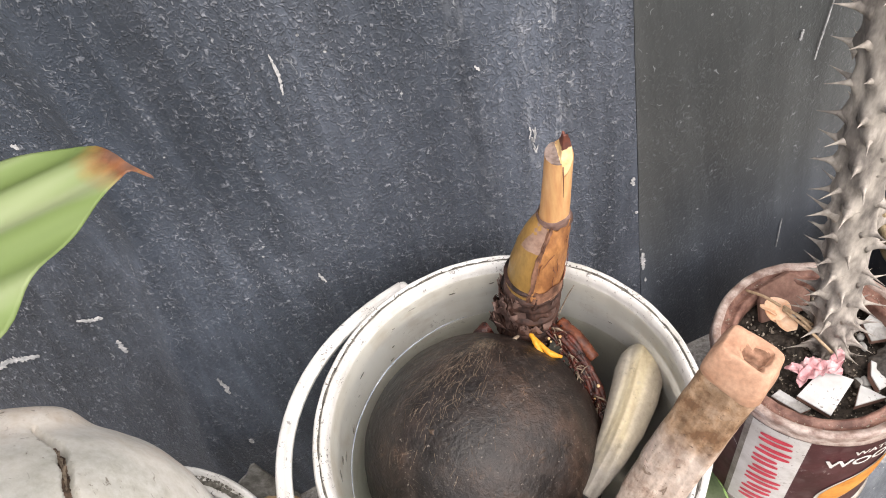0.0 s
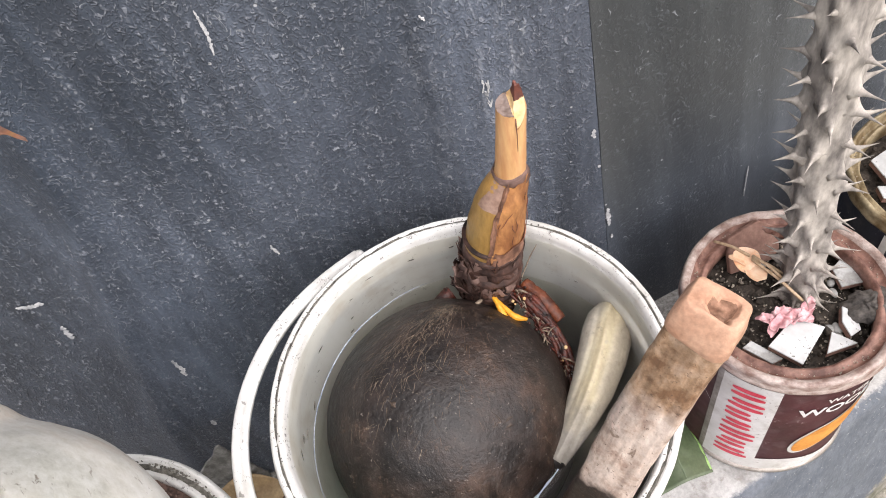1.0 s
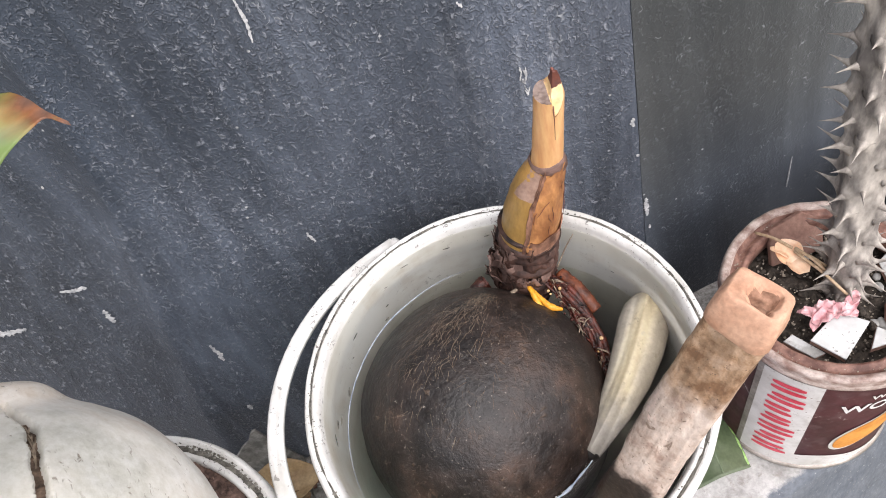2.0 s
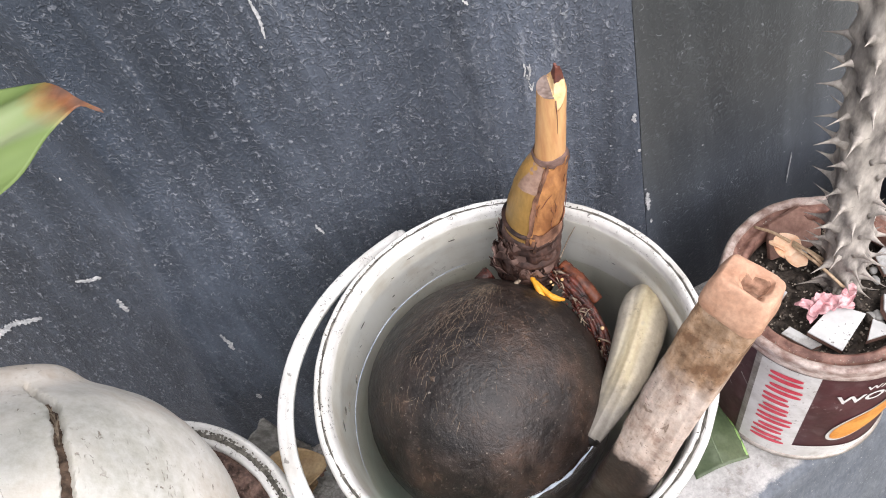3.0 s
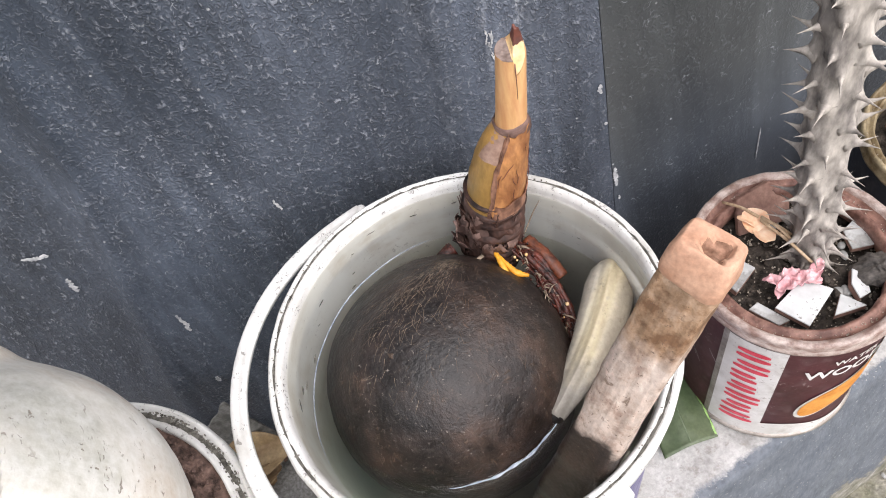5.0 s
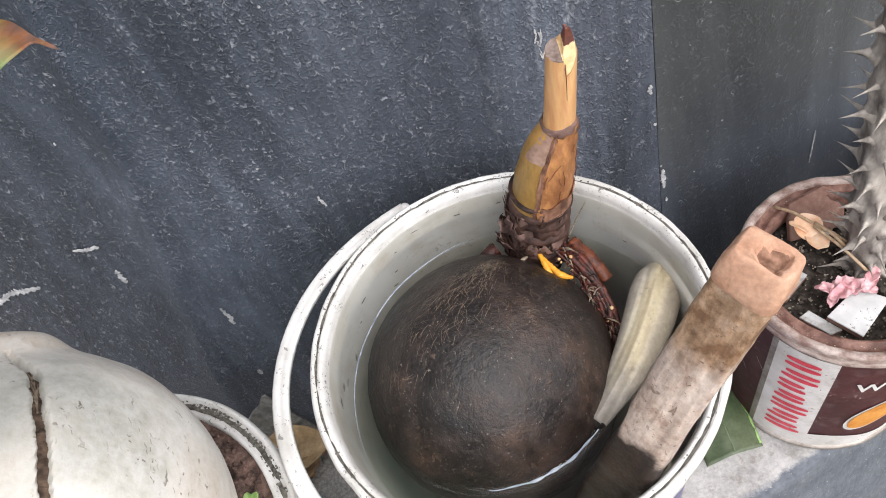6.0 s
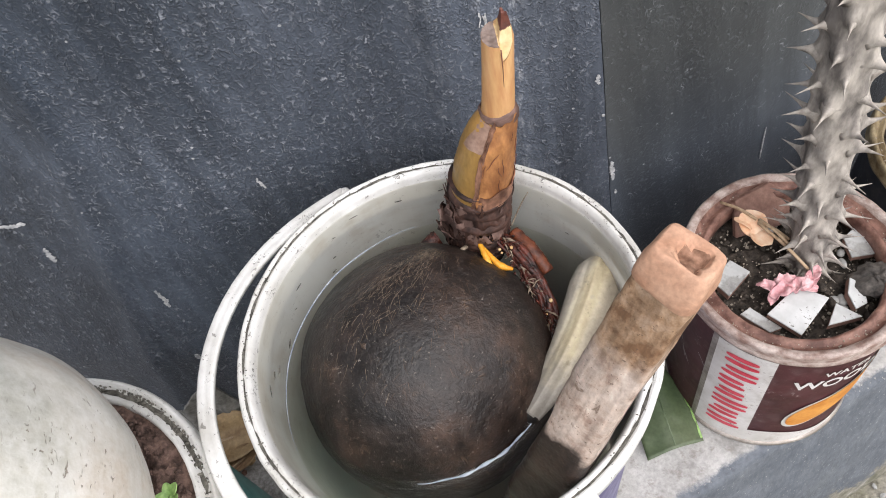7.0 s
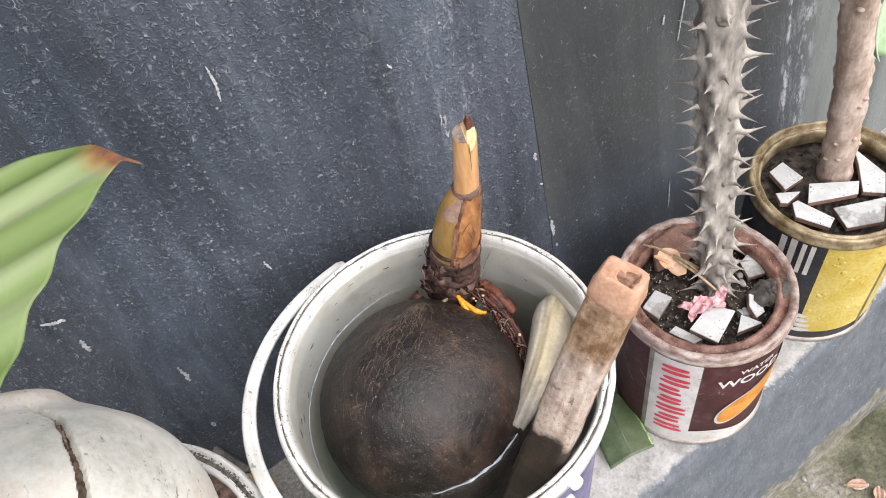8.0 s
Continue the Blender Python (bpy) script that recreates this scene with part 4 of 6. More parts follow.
def half_skin(i0, i1, radii, a0, a1, lift, ragged, seed, n=22, thick=0.0006, edge=0.0, reach=1.0, start=0.0):
    """A strip of sheath that wraps part of the shoot."""
    pts = curve_points(SHOOT[i0:i1 + 1], n)
    def at(u, v):
        v = start + (reach - start) * v
        k = v * (n - 1)
        i = min(int(k), n - 2)
        p = pts[i].lerp(pts[i + 1], k - i)
        r = float(np.interp(v, np.linspace(0, 1, len(radii)), radii)) + lift
        a = radians(a0 + edge * noise.noise(Vector((v * 7, seed, 2))) * (1 - u) + (a1 - a0) * u)
        rag = ragged * noise.noise(Vector((u * 6 + seed, seed, 0))) * v
        q = p + Vector((math.cos(a), math.sin(a), 0)) * r
        return q + Vector((0, 0, rag)) + (q - p) * 0.05 * noise.noise(q * 120 + Vector((seed, 0, 0)))
    return sheet(18, 20, at, thick)


part("sheath_skin", half_skin(2, 4, [0.0152, 0.0143, 0.0113, 0.0083], -110, 60, 0.0006, 0.005, 2, edge=18), SHEATH_OLD, coconut, "brown papery torn sheath skin")
part("sheath_strip", half_skin(2, 4, [0.0152, 0.0143, 0.0113, 0.0082], -117, -107, 0.0009, 0.004, 5, edge=7), SHEATH_TORN, coconut, "narrow brown strip of torn sheath")
part("torn_skin", half_skin(2, 3, [0.0154, 0.0150, 0.0146], -106, 50, 0.0010, 0.007, 9, edge=10, reach=0.34), SHEATH_TORN, coconut, "ragged red-brown lower skin")
part("sheath_shoulder", half_skin(2, 4, [0.0152, 0.0147, 0.0126, 0.0103, 0.0080], -235, -110, 0.0011, 0.002, 7, edge=8, start=0.60, n=30), SHEATH_EDGE, coconut, "mauve shoulder of the lower sheath")
ringc, ringd = SHOOT[4], (SHOOT[5] - SHOOT[4]).normalized()
ring = lathe([(0.0076, -0.0050), (0.0086, -0.0042), (0.0087, 0.0005), (0.0082, 0.0036), (0.0068, 0.0044)], 48, wob=lambda a, r, z: (0.0004 * noise.noise(Vector((a * 3, z * 200, 2))), 0.0006 * noise.noise(Vector((a * 2, 1, 5)))))
bmesh.ops.transform(ring, matrix=Matrix.Translation(ringc + Vector((0, 0, 0.0008))) @ pose(0, 0, 0, 5, -15, 0), verts=ring.verts)
part("node_ring", ring, NODE, coconut, "mauve ring at the node")
line_pts = curve_points(SHOOT[2:5], 40)
rng = random.Random(203)
for k in range(9):
    a, i, n_ = radians(rng.uniform(-108, -30)), rng.randint(2, 26), rng.randint(4, 11)
    lean = rng.gauss(0, 0.018)
    run = []
    for m in range(n_):
        w = min(39, i + m)
        r = float(np.interp(w / 39, (0, 0.33, 0.67, 1), (0.0152, 0.0143, 0.0113, 0.0083))) + 0.0014
        b = a + lean * m + 0.022 * math.sin(m * 1.3 + k)
        run.append(line_pts[w] + Vector((math.cos(b), math.sin(b), 0)) * r)
    part("tear_line", tube(run, [0.00006 + 0.00016 * math.sin(math.pi * (m + 0.5) / n_) for m in range(n_)], 6), CUT_TIP, coconut)

# upper sheath: cut square on one half, sliced obliquely up to a withered tip on the other
TOP_R = 0.0068


def top_height(x, y):
    """Height of the cut over the end of the shoot's line."""
    k = max(0.0, min(1.0, (x + 0.0003) / 0.0009))
    low = 0.0006 + 0.20 * (y + TOP_R) + 0.0005 * noise.noise(Vector((x, y, 1)) * 600)
    dome = 0.0112 - 0.45 * max(0.0, x - 0.0030)
    high = min(dome + 0.0012 * noise.noise(Vector((x, y, 7)) * 350), -0.0085 + 2.7 * (y + TOP_R))
    return low + (max(high, -0.0085) - low) * k


spine = curve_points(SHOOT[4:7], 14)
rise = (SHOOT[6] - SHOOT[5]).normalized()


def pinch(x, y, h):
    """The withered tip shrinks to its middle."""
    f = 1 - 0.52 * max(0.0, min(1.0, h / 0.009)) * (x > -0.0003)
    return Vector((0.0030 + (x - 0.0030) * f, 0.0016 + (y - 0.0016) * f, 0))


def upper_side(u, v):
    a = radians(90 + 360 * u)
    x, y = TOP_R * math.cos(a), TOP_R * math.sin(a)
    if v < 0.72:
        f = v / 0.72 * 13 * 0.7
        i = min(int(f), 12)
        c = spine[i].lerp(spine[i + 1], f - i)
        r = 1.12 - 0.12 * v / 0.72
    else:
        i = 9
        c = spine[9].lerp(spine[10], 0.1)
        end = SHOOT[6] + rise * top_height(x, y)
        c = c.lerp(end, (v - 0.72) / 0.28)
        r = 1.0 - 0.03 * (v - 0.72) / 0.28
    h = (c - SHOOT[6]).dot(rise)
    return c + pinch(x, y, h) * r * (1 + 0.02 * noise.noise(Vector((x * 200, y * 200, v * 5))))


def upper_cap(u, v):
    a = radians(90 + 360 * u)
    x, y = TOP_R * 0.97 * v * math.cos(a), TOP_R * 0.97 * v * math.sin(a)
    return SHOOT[6] + pinch(x, y, top_height(x, y)) + rise * (top_height(x, y) - 0.0012 * (1 - v ** 4) * (x < 0))


def kept(bm, test):
    bad = [f for f in bm.faces if not test(f.calc_center_median() - SHOOT[6])]
    bmesh.ops.delete(bm, geom=bad, context="FACES")
    return smooth(bm, 60)


part("upper_sheath", kept(sheet(128, 150, upper_side), lambda p: p.z < 0.0048 + 0.0014 * noise.noise(p * 500)), SHEATH_PALE, coconut, "peach coloured upper sheath, cut off")
part("cut_face", kept(sheet(128, 60, upper_cap), lambda p: p.x - 0.08 * p.z < -0.0003), CUT_GREY, coconut, "grey-mauve cut through the sheath")
part("pith", kept(sheet(128, 60, upper_cap), lambda p: p.x - 0.08 * p.z >= -0.0003 and p.z < 0.0048 + 0.0014 * noise.noise(p * 500)), PITH, coconut, "cream pith at the cut")
tip = sheet(128, 150, upper_side)
tip = kept(tip, lambda p: p.z >= 0.0048 + 0.0014 * noise.noise(p * 500))
part("cut_tip", tip, CUT_TIP, coconut, "dark withered cut tip")
part("tip_face", kept(sheet(128, 60, upper_cap), lambda p: p.x - 0.08 * p.z >= -0.0003 and p.z >= 0.0048 + 0.0014 * noise.noise(p * 500)), CUT_TIP, coconut, "dark withered cut tip")
top = SHOOT[6]
part("split", tube([top + Vector((0.0002, -0.0066, -0.001)), top + Vector((0.0000, -0.0067, -0.010)), top + Vector((-0.0006, -0.0067, -0.021))], [0.00030, 0.00022, 0.0001], 6), CUT_TIP, coconut, "dark split down the sheath")
for k in range(56):
    rng = random.Random(60 + k)
    a = k * 2.4 + rng.uniform(-0.3, 0.3)
    c = SHOOT[0].lerp(SHOOT[2], rng.uniform(0.05, 0.92))
    out = Vector((math.cos(a), math.sin(a), 0))
    side = Vector((-math.sin(a), math.cos(a), 0))
    ln, w = rng.uniform(0.012, 0.026), rng.uniform(0.0042, 0.0095)
    flare = rng.uniform(0.0002, 0.0028) + (0.007 if 2.7 < a % (2 * math.pi) < 3.7 and k % 2 else 0)
    def at(u, v, c=c, out=out, side=side, ln=ln, w=w, flare=flare, k=k):
        rag = 1 + 0.7 * noise.noise(Vector((u * 7, k * 3.1, 0))) * v
        q = c + out * (0.0156 + 0.6 * flare * v * v) + side * (u - 0.5) * 2 * w * (1 - 0.55 * v * v) + Vector((0, 0, ln * (v - 0.35) * rag))
        q -= out * 0.5 * ((u - 0.5) * 2 * w) ** 2 / 0.016
        return q + out * 0.0030 * noise.noise(q * 190 + Vector((k, 0, 0)))
    part("scale_leaf", sheet(7, 9, at, 0.0005), SCALE_PALE if k % 5 in (0, 2) else SCALE_LEAF, collar)

# the sky's glint in the water round the shell, painted as a pale rod
line = []
for k in range(25):
    a = radians(-42 - 58 * k / 24)
    line.append(Vector((math.cos(a), math.sin(a), 0)) * (0.0680 + 0.0003 * math.sin(k * 0.9)) + Vector((0, 0, WATER_Z + 0.0006 - NUT.z)))
part("glint_line", tube(line, [0.0002 + 0.0006 * math.sin(math.pi * (k + 3) / 29) ** 2 * (1 + 0.6 * math.sin(k * 1.7)) for k in range(25)], 8, 0.5), SKY_GLINT, coconut, "painted sky glint where water meets the shell")

# roots at the foot of the shoot
def root(ctrl, radii, material, label, name="root", lump=0.2, seed=1):
    pts = curve_points([Vector(p) - NUT for p in ctrl], 22)
    rad = [float(np.interp(k / 21, np.linspace(0, 1, len(radii)), radii)) for k in range(22)]
    part(name, tube(pts, rad, 10, 1.0, True, lump, seed), material, coconut, label)


root([(0.0225, 0.0590, 0.2085), (0.0250, 0.0545, 0.2095), (0.0265, 0.0490, 0.2090), (0.0275, 0.0435, 0.2070), (0.0305, 0.0385, 0.2045)], [0.0009, 0.0013, 0.0016, 0.0019, 0.0009], YELLOW_ROOT, "bright yellow young root")
root([(0.0260, 0.0535, 0.2080), (0.0300, 0.0465, 0.2065), (0.0335, 0.0415, 0.2045), (0.0395, 0.0395, 0.2020)], [0.0010, 0.0014, 0.0021, 0.0009], YELLOW_ROOT, "bright yellow young root", seed=3)
root([(0.006, 0.060, 0.207), (0.010, 0.053, 0.208), (0.016, 0.054, 0.209), (0.0225, 0.0590, 0.2075)], [0.0009, 0.0011, 0.0011, 0.0009], PALE_FIBRE, "thin pale root", "thin_root")
for k in range(13):
    rng = random.Random(700 + k)
    w = [Vector((rng.uniform(-0.0042, 0.0042), rng.uniform(-0.002, 0.002), rng.uniform(-0.001, 0.003))) for _ in range(5)]
    path = [Vector(p) + q for p, q in zip(((0.036, 0.060, 0.205), (0.046, 0.045, 0.199), (0.052, 0.028, 0.189), (0.054, 0.010, 0.177), (0.053, -0.005, 0.165)), w)]
    r = rng.uniform(0.0007, 0.0019)
    root(path, [r, r * 1.1, r, r * 0.8, r * 0.5], RED_ROOT, "dark red-brown root over the shell", lump=0.5, seed=40 + k)
root([(0.0445, 0.064, 0.200), (0.0525, 0.050, 0.197), (0.0580, 0.0390, 0.192)], [0.0036, 0.0043, 0.0041, 0.0034], ORANGE_ROOT, "short thick orange-brown root", lump=0.2, seed=5)
root([(0.040, 0.056, 0.203), (0.050, 0.040, 0.197), (0.055, 0.026, 0.188), (0.057, 0.008, 0.175)], [0.003, 0.003, 0.0026, 0.002], RED_ROOT, "thin red-brown root", seed=7)
root([(0.044, 0.066, 0.203), (0.051, 0.071, 0.213), (0.056, 0.072, 0.222)], [0.0004, 0.0004, 0.0002], PALE_FIBRE, "hair root", "thin_root")
root([(0.003, 0.073, 0.197), (-0.004, 0.070, 0.196), (-0.013, 0.066, 0.192)], [0.0050, 0.0042, 0.002], RED_ROOT, "red-brown root", seed=8)
for k in range(110):
    rng = random.Random(1200 + k)
    f = rng.random()
    a = Vector((0.036, 0.060, 0.208)).lerp(Vector((0.056, 0.004, 0.176)), f)
    b = a + Vector((rng.uniform(-0.004, 0.010), rng.uniform(-0.008, 0.006), rng.uniform(-0.004, 0.006)))
    root([a, a.lerp(b, 0.5) + Vector((rng.uniform(-0.002, 0.002), 0, 0.003)), b], [0.0005, 0.0004, 0.0002], RED_ROOT if k % 3 else PALE_FIBRE, "", "root_hair", 0.0)
for k in range(26):
    rng = random.Random(90 + k)
    f = rng.random()
    c = Vector((0.036, 0.060, 0.206)).lerp(Vector((0.054, 0.012, 0.180)), f) - NUT + Vector((rng.uniform(-0.006, 0.008), rng.uniform(-0.004, 0.004), 0.004))
    bm = bmesh.new()
    bmesh.ops.create_icosphere(bm, subdivisions=1, radius=rng.uniform(0.0006, 0.0013))
    bmesh.ops.translate(bm, verts=bm.verts, vec=c)
    part("root_bud", smooth(bm), PITH if k % 4 == 0 else RED_ROOT, coconut)

# ---- floating pod and leaning petiole ----
pod = thing("seed_pod", (0.029, -0.040, 0.186), "grey-yellow dried pod floating in the water", "pod")
P0, P1 = Vector((0.0035, 0.0050, 0.0005)), Vector((0.0590, 0.080, 0.006))
ax = (P1 - P0)
prof = [(-0.02, 0.0045), (0.02, 0.0052), (0.10, 0.0064), (0.25, 0.0088), (0.45, 0.0115), (0.65, 0.0133), (0.80, 0.0138), (0.90, 0.0122), (0.97, 0.0080), (1.04, 0.0015)]


def pod_point(f):
    return P0 + ax * f + Vector((0.004, -0.003, 0)) * math.sin(math.pi * f)


bm = tube([pod_point(f) for f, r in prof], [r for f, r in prof], 32, 0.92)
bmesh.ops.subdivide_edges(bm, edges=list(bm.edges), cuts=2, use_grid_fill=True, smooth=0.6)
side_v = Vector((0.805, -0.593, 0)).normalized()
for v in bm.verts:
    f = (v.co - P0).dot(ax) / ax.length_squared
    c = pod_point(f)
    off = v.co - c
    s = off.dot(side_v)
    if off.z > 0:
        v.co.z += 0.0022 * math.exp(-abs(s / 0.0035)) - 0.0009 * math.exp(-((s - 0.004) / 0.0012) ** 2) - 0.0007 * math.exp(-((s + 0.0055) / 0.0014) ** 2)
part("husk", smooth(bm), POD, pod)
e = pod_point(0)
part("broken_end", tube([pod_point(-0.050), pod_point(-0.035), pod_point(-0.015), pod_point(0.01)], [0.0024, 0.0036, 0.0045, 0.0040], 18, 0.92, True, 0.6, 3), ROT, pod, "dark broken end")

LOW, HIGH = Vector((0.0015, -0.0770, 0.105)), Vector((0.0855, -0.0575, 0.348))
axis = (HIGH - LOW)
dirn = axis.normalized()
wide = (Vector((0.66, -0.75, 0)) - dirn * Vector((0.66, -0.75, 0)).dot(dirn)).normalized()
deep = dirn.cross(wide).normalized()


def petiole_bark():
    n = Nodes("weathered_petiole")
    d = n.add("ShaderNodeVectorMath")
    d.operation = "DOT_PRODUCT"
    n.link(n.coords, d.inputs[0])
    d.inputs[1].default_value = dirn / axis.length
    f = n.math("ADD", d.outputs["Value"], n.math("MULTIPLY", n.math("SUBTRACT", n.noise(55.0, 4, 0.6), 0.5), 0.14))
    grain = n.noise(420.0, 3, 0.65, (1, 1, 0.6))
    blot = n.noise(75.0, 6, 0.68)
    pale = n.ramp(blot, [(0.36, (0.30, 0.21, 0.165)), (0.48, (0.445, 0.355, 0.295)), (0.62, (0.53, 0.44, 0.38)), (0.8, (0.45, 0.31, 0.24))])
    brown = n.ramp(blot, [(0.40, (0.17, 0.090, 0.045)), (0.50, (0.31, 0.195, 0.115)), (0.66, (0.46, 0.33, 0.235))])
    wet = n.ramp(blot, [(0.3, (0.015, 0.010, 0.008)), (0.7, (0.046, 0.030, 0.022))])
    c = n.mix(n.ramp(f, [(0.550, 0.0), (0.580, 1.0)]), wet, pale)
    c = n.mix(n.ramp(f, [(0.785, 0.0), (0.83, 1.0)]), c, brown)
    c = n.mix(0.35, c, n.ramp(grain, [(0.3, 0.25), (0.7, 0.75)]), "OVERLAY")
    along = n.add("ShaderNodeMapping")
    along.vector_type = "TEXTURE"
    n.link(n.coords, along.inputs["Vector"])
    along.inputs["Rotation"].default_value = dirn.to_track_quat("Z", "Y").to_euler()
    fibre = n.add("ShaderNodeTexNoise")
    squash = n.add("ShaderNodeVectorMath")
    squash.operation = "MULTIPLY"
    n.link(along.outputs[0], squash.inputs[0])
    squash.inputs[1].default_value = (260.0, 260.0, 14.0)
    n.link(squash.outputs[0], fibre.inputs["Vector"])
    fibre.inputs["Scale"].default_value, fibre.inputs["Detail"].default_value = 1.0, 3.0
    c = n.mix(0.55, c, n.ramp(fibre.outputs[0], [(0.34, 0.22), (0.66, 0.76)]), "OVERLAY")
    specks = n.ramp(n.noise(620.0, 2, 0.6), [(0.66, 0.0), (0.70, 0.75)])
    c = n.mix(specks, c, (0.10, 0.065, 0.045))
    pits = n.ramp(n.noise(190.0, 3, 0.6, (1, 1, 0.6), 0.8), [(0.66, 0.0), (0.71, 0.7)])
    c = n.mix(pits, c, (0.12, 0.075, 0.05))
    return n.finish(c, n.ramp(f, [(0.50, 0.3), (0.57, 0.8)]), n.math("ADD", grain, n.math("MULTIPLY", blot, 0.35)), 0.0008, 0.6)


PETIOLE = petiole_bark()
petiole = thing("cut_petiole", LOW, "weathered pinkish palm petiole leaning in the bucket, wet below", "cut branch")


def petiole_ring(f, kx=1.0, kz=1.0):
    thin = max(0.0, min(1.0, (f - 0.45) / 0.5))
    w, d = 0.0128 - 0.0020 * thin + 0.0005 * math.sin(f * 9), 0.0104 - 0.0012 * thin
    out = []
    for k in range(32):
        a = 2 * math.pi * k / 32
        ca, sa = math.cos(a), math.sin(a)
        p = LOW + axis * f + wide * (abs(ca) ** 0.34 * math.copysign(w, ca)) * kx + deep * (abs(sa) ** 0.38 * math.copysign(d, sa)) * kz
        out.append(p + (wide * ca + deep * sa) * (0.0014 * noise.noise(p * 34) + 0.0006 * noise.noise(p * 130)) - LOW)
    return out


def petiole_body(f0, f1, steps, cap):
    bm = bmesh.new()
    rings = [[bm.verts.new(p) for p in petiole_ring(f0 + (f1 - f0) * i / steps)] for i in range(steps + 1)]
    for p, q in zip(rings, rings[1:]):
        for k in range(32):
            bm.faces.new((p[k], p[(k + 1) % 32], q[(k + 1) % 32], q[k]))
    bm.faces.new(rings[0][::-1])
    bm.faces.new(rings[-1])
    return smooth(bm, 50)


part("stalk", petiole_body(0.0, 0.965, 120, True), PETIOLE, petiole)
# the cut end, with a rim and a torn hollow
def hollow_reach(p):
    """Under 1 inside the torn hollow."""
    q = p - axis - wide * 0.0018 + deep * 0.0004
    a = math.atan2(q.dot(deep), q.dot(wide))
    r = 1 + 0.5 * noise.noise(Vector((math.cos(a) * 2.2, math.sin(a) * 2.2, 4)))
    return math.hypot(q.dot(wide) / 0.0050, q.dot(deep) / 0.0064) / r


def end_block(keep):
    bm = bmesh.new()
    rings, flat = [], []
    steps = [(0.945, 1.0), (0.948, 1.035), (0.958, 1.05), (0.968, 1.045), (0.982, 1.01), (0.993, 0.965), (0.999, 0.935), (1.003, 0.88)] + [(1.004, 0.85 - 0.035 * k) for k in range(24)]
    for f, k in steps:
        ring = []
        for p in petiole_ring(f, k, k):
            inside = hollow_reach(p) if k < 0.90 else 9.0
            dip = 0.0036 * max(0.0, min(1.0, (1.12 - inside) / 0.4))
            v = bm.verts.new(p - dirn * (dip + (0.0010 * noise.noise(p * 420) if inside < 1 else 0)) + Vector((1, 1, 1)) * 0.0007 * noise.noise(p * 190))
            ring.append(v)
            if inside < 1.0:
                flat.append(v)
        rings.append(ring)
    for p, q in zip(rings, rings[1:]):
        for k in range(32):
            bm.faces.new((p[k], p[(k + 1) % 32], q[(k + 1) % 32], q[k]))
    bm.faces.new(rings[-1])
    low = set(flat)
    bad = [f for f in bm.faces if all(v in low for v in f.verts) != keep]
    bmesh.ops.delete(bm, geom=bad, context="FACES")
    return smooth(bm, 40)


cut = part("cut_end", end_block(False), LOG_END, petiole, "peach coloured cut end with a torn hollow")
part("torn_hollow", end_block(True), FIBRE_DARK, cut, "brown torn hollow in the cut end")

# ---- the two paint cans ----
def can(place, radius, height, label, body, rim, inner, lip=1.0):
    c = thing("paint_can", place, label, "paint can", "planted paint cans")
    part("can_body", lathe([(0.001, 0.0), (radius - 0.004, 0.0), (radius - 0.003, 0.002), (radius - 0.003, height - 0.010)], 96), body, c)
    part("base_ring", lathe([(radius - 0.005, 0.0), (radius - 0.0012, 0.0), (radius - 0.0006, 0.0016), (radius - 0.0012, 0.0034), (radius - 0.003, 0.004)], 96), TIN, c, "dull tin seam ring at the foot")
    wob = lambda a, r, z: (0.0006 * noise.noise(Vector((a * 5, z * 50, 1))), 0.0006 * noise.noise(Vector((a * 7, r * 80, 2))))
    part("rim", lathe([(radius - 0.003, height - 0.0115), (radius - 0.0004, height - 0.0105), (radius, height - 0.0085), (radius - 0.0010, height - 0.0075), (radius - 0.0008, height - 0.003), (radius - 0.0015, height - 0.0006), (radius - 0.003, height),
                       (radius - 0.0055 * lip, height - 0.0006), (radius - 0.0068 * lip, height - 0.0030)], 160, wob=wob), rim, c, "worn metal rim of the can")
    edge = part("inner_lip", lathe([(radius - 0.0067 * lip, height - 0.0028), (radius - 0.0080 * lip, height - 0.0052), (radius - 0.0105 * lip, height - 0.0060), (radius - 0.0122 * lip, height - 0.0036), (radius - 0.0140 * lip, height - 0.0036), (radius - 0.0155 * lip, height - 0.0065), (radius - 0.0155 * lip, height - 0.016), (radius - 0.004, height - 0.024), (radius - 0.004, height - 0.03)], 160, wob=wob), inner, c, "rusted inner lip of the rim")
    rng = random.Random(int(height * 1e5 + radius * 1e6 + lip * 10))
    bits = []
    for _ in range(170):
        a, r = rng.uniform(0, 6.283), radius - 0.0095 * lip + rng.gauss(0, 0.0014)
        k = rng.uniform(0.0002, 0.0007)
        bits.append(pose(r * math.cos(a), r * math.sin(a), height - 0.0052, rng.uniform(0, 180), rng.uniform(0, 180)) @ Matrix.Diagonal((k, k * 0.8, k * 0.6, 1)))
    tagged(part("rim_grit", lumps(bits), GRIT, edge, "pale grit lying in the rim"), kind="stuff")
    return c


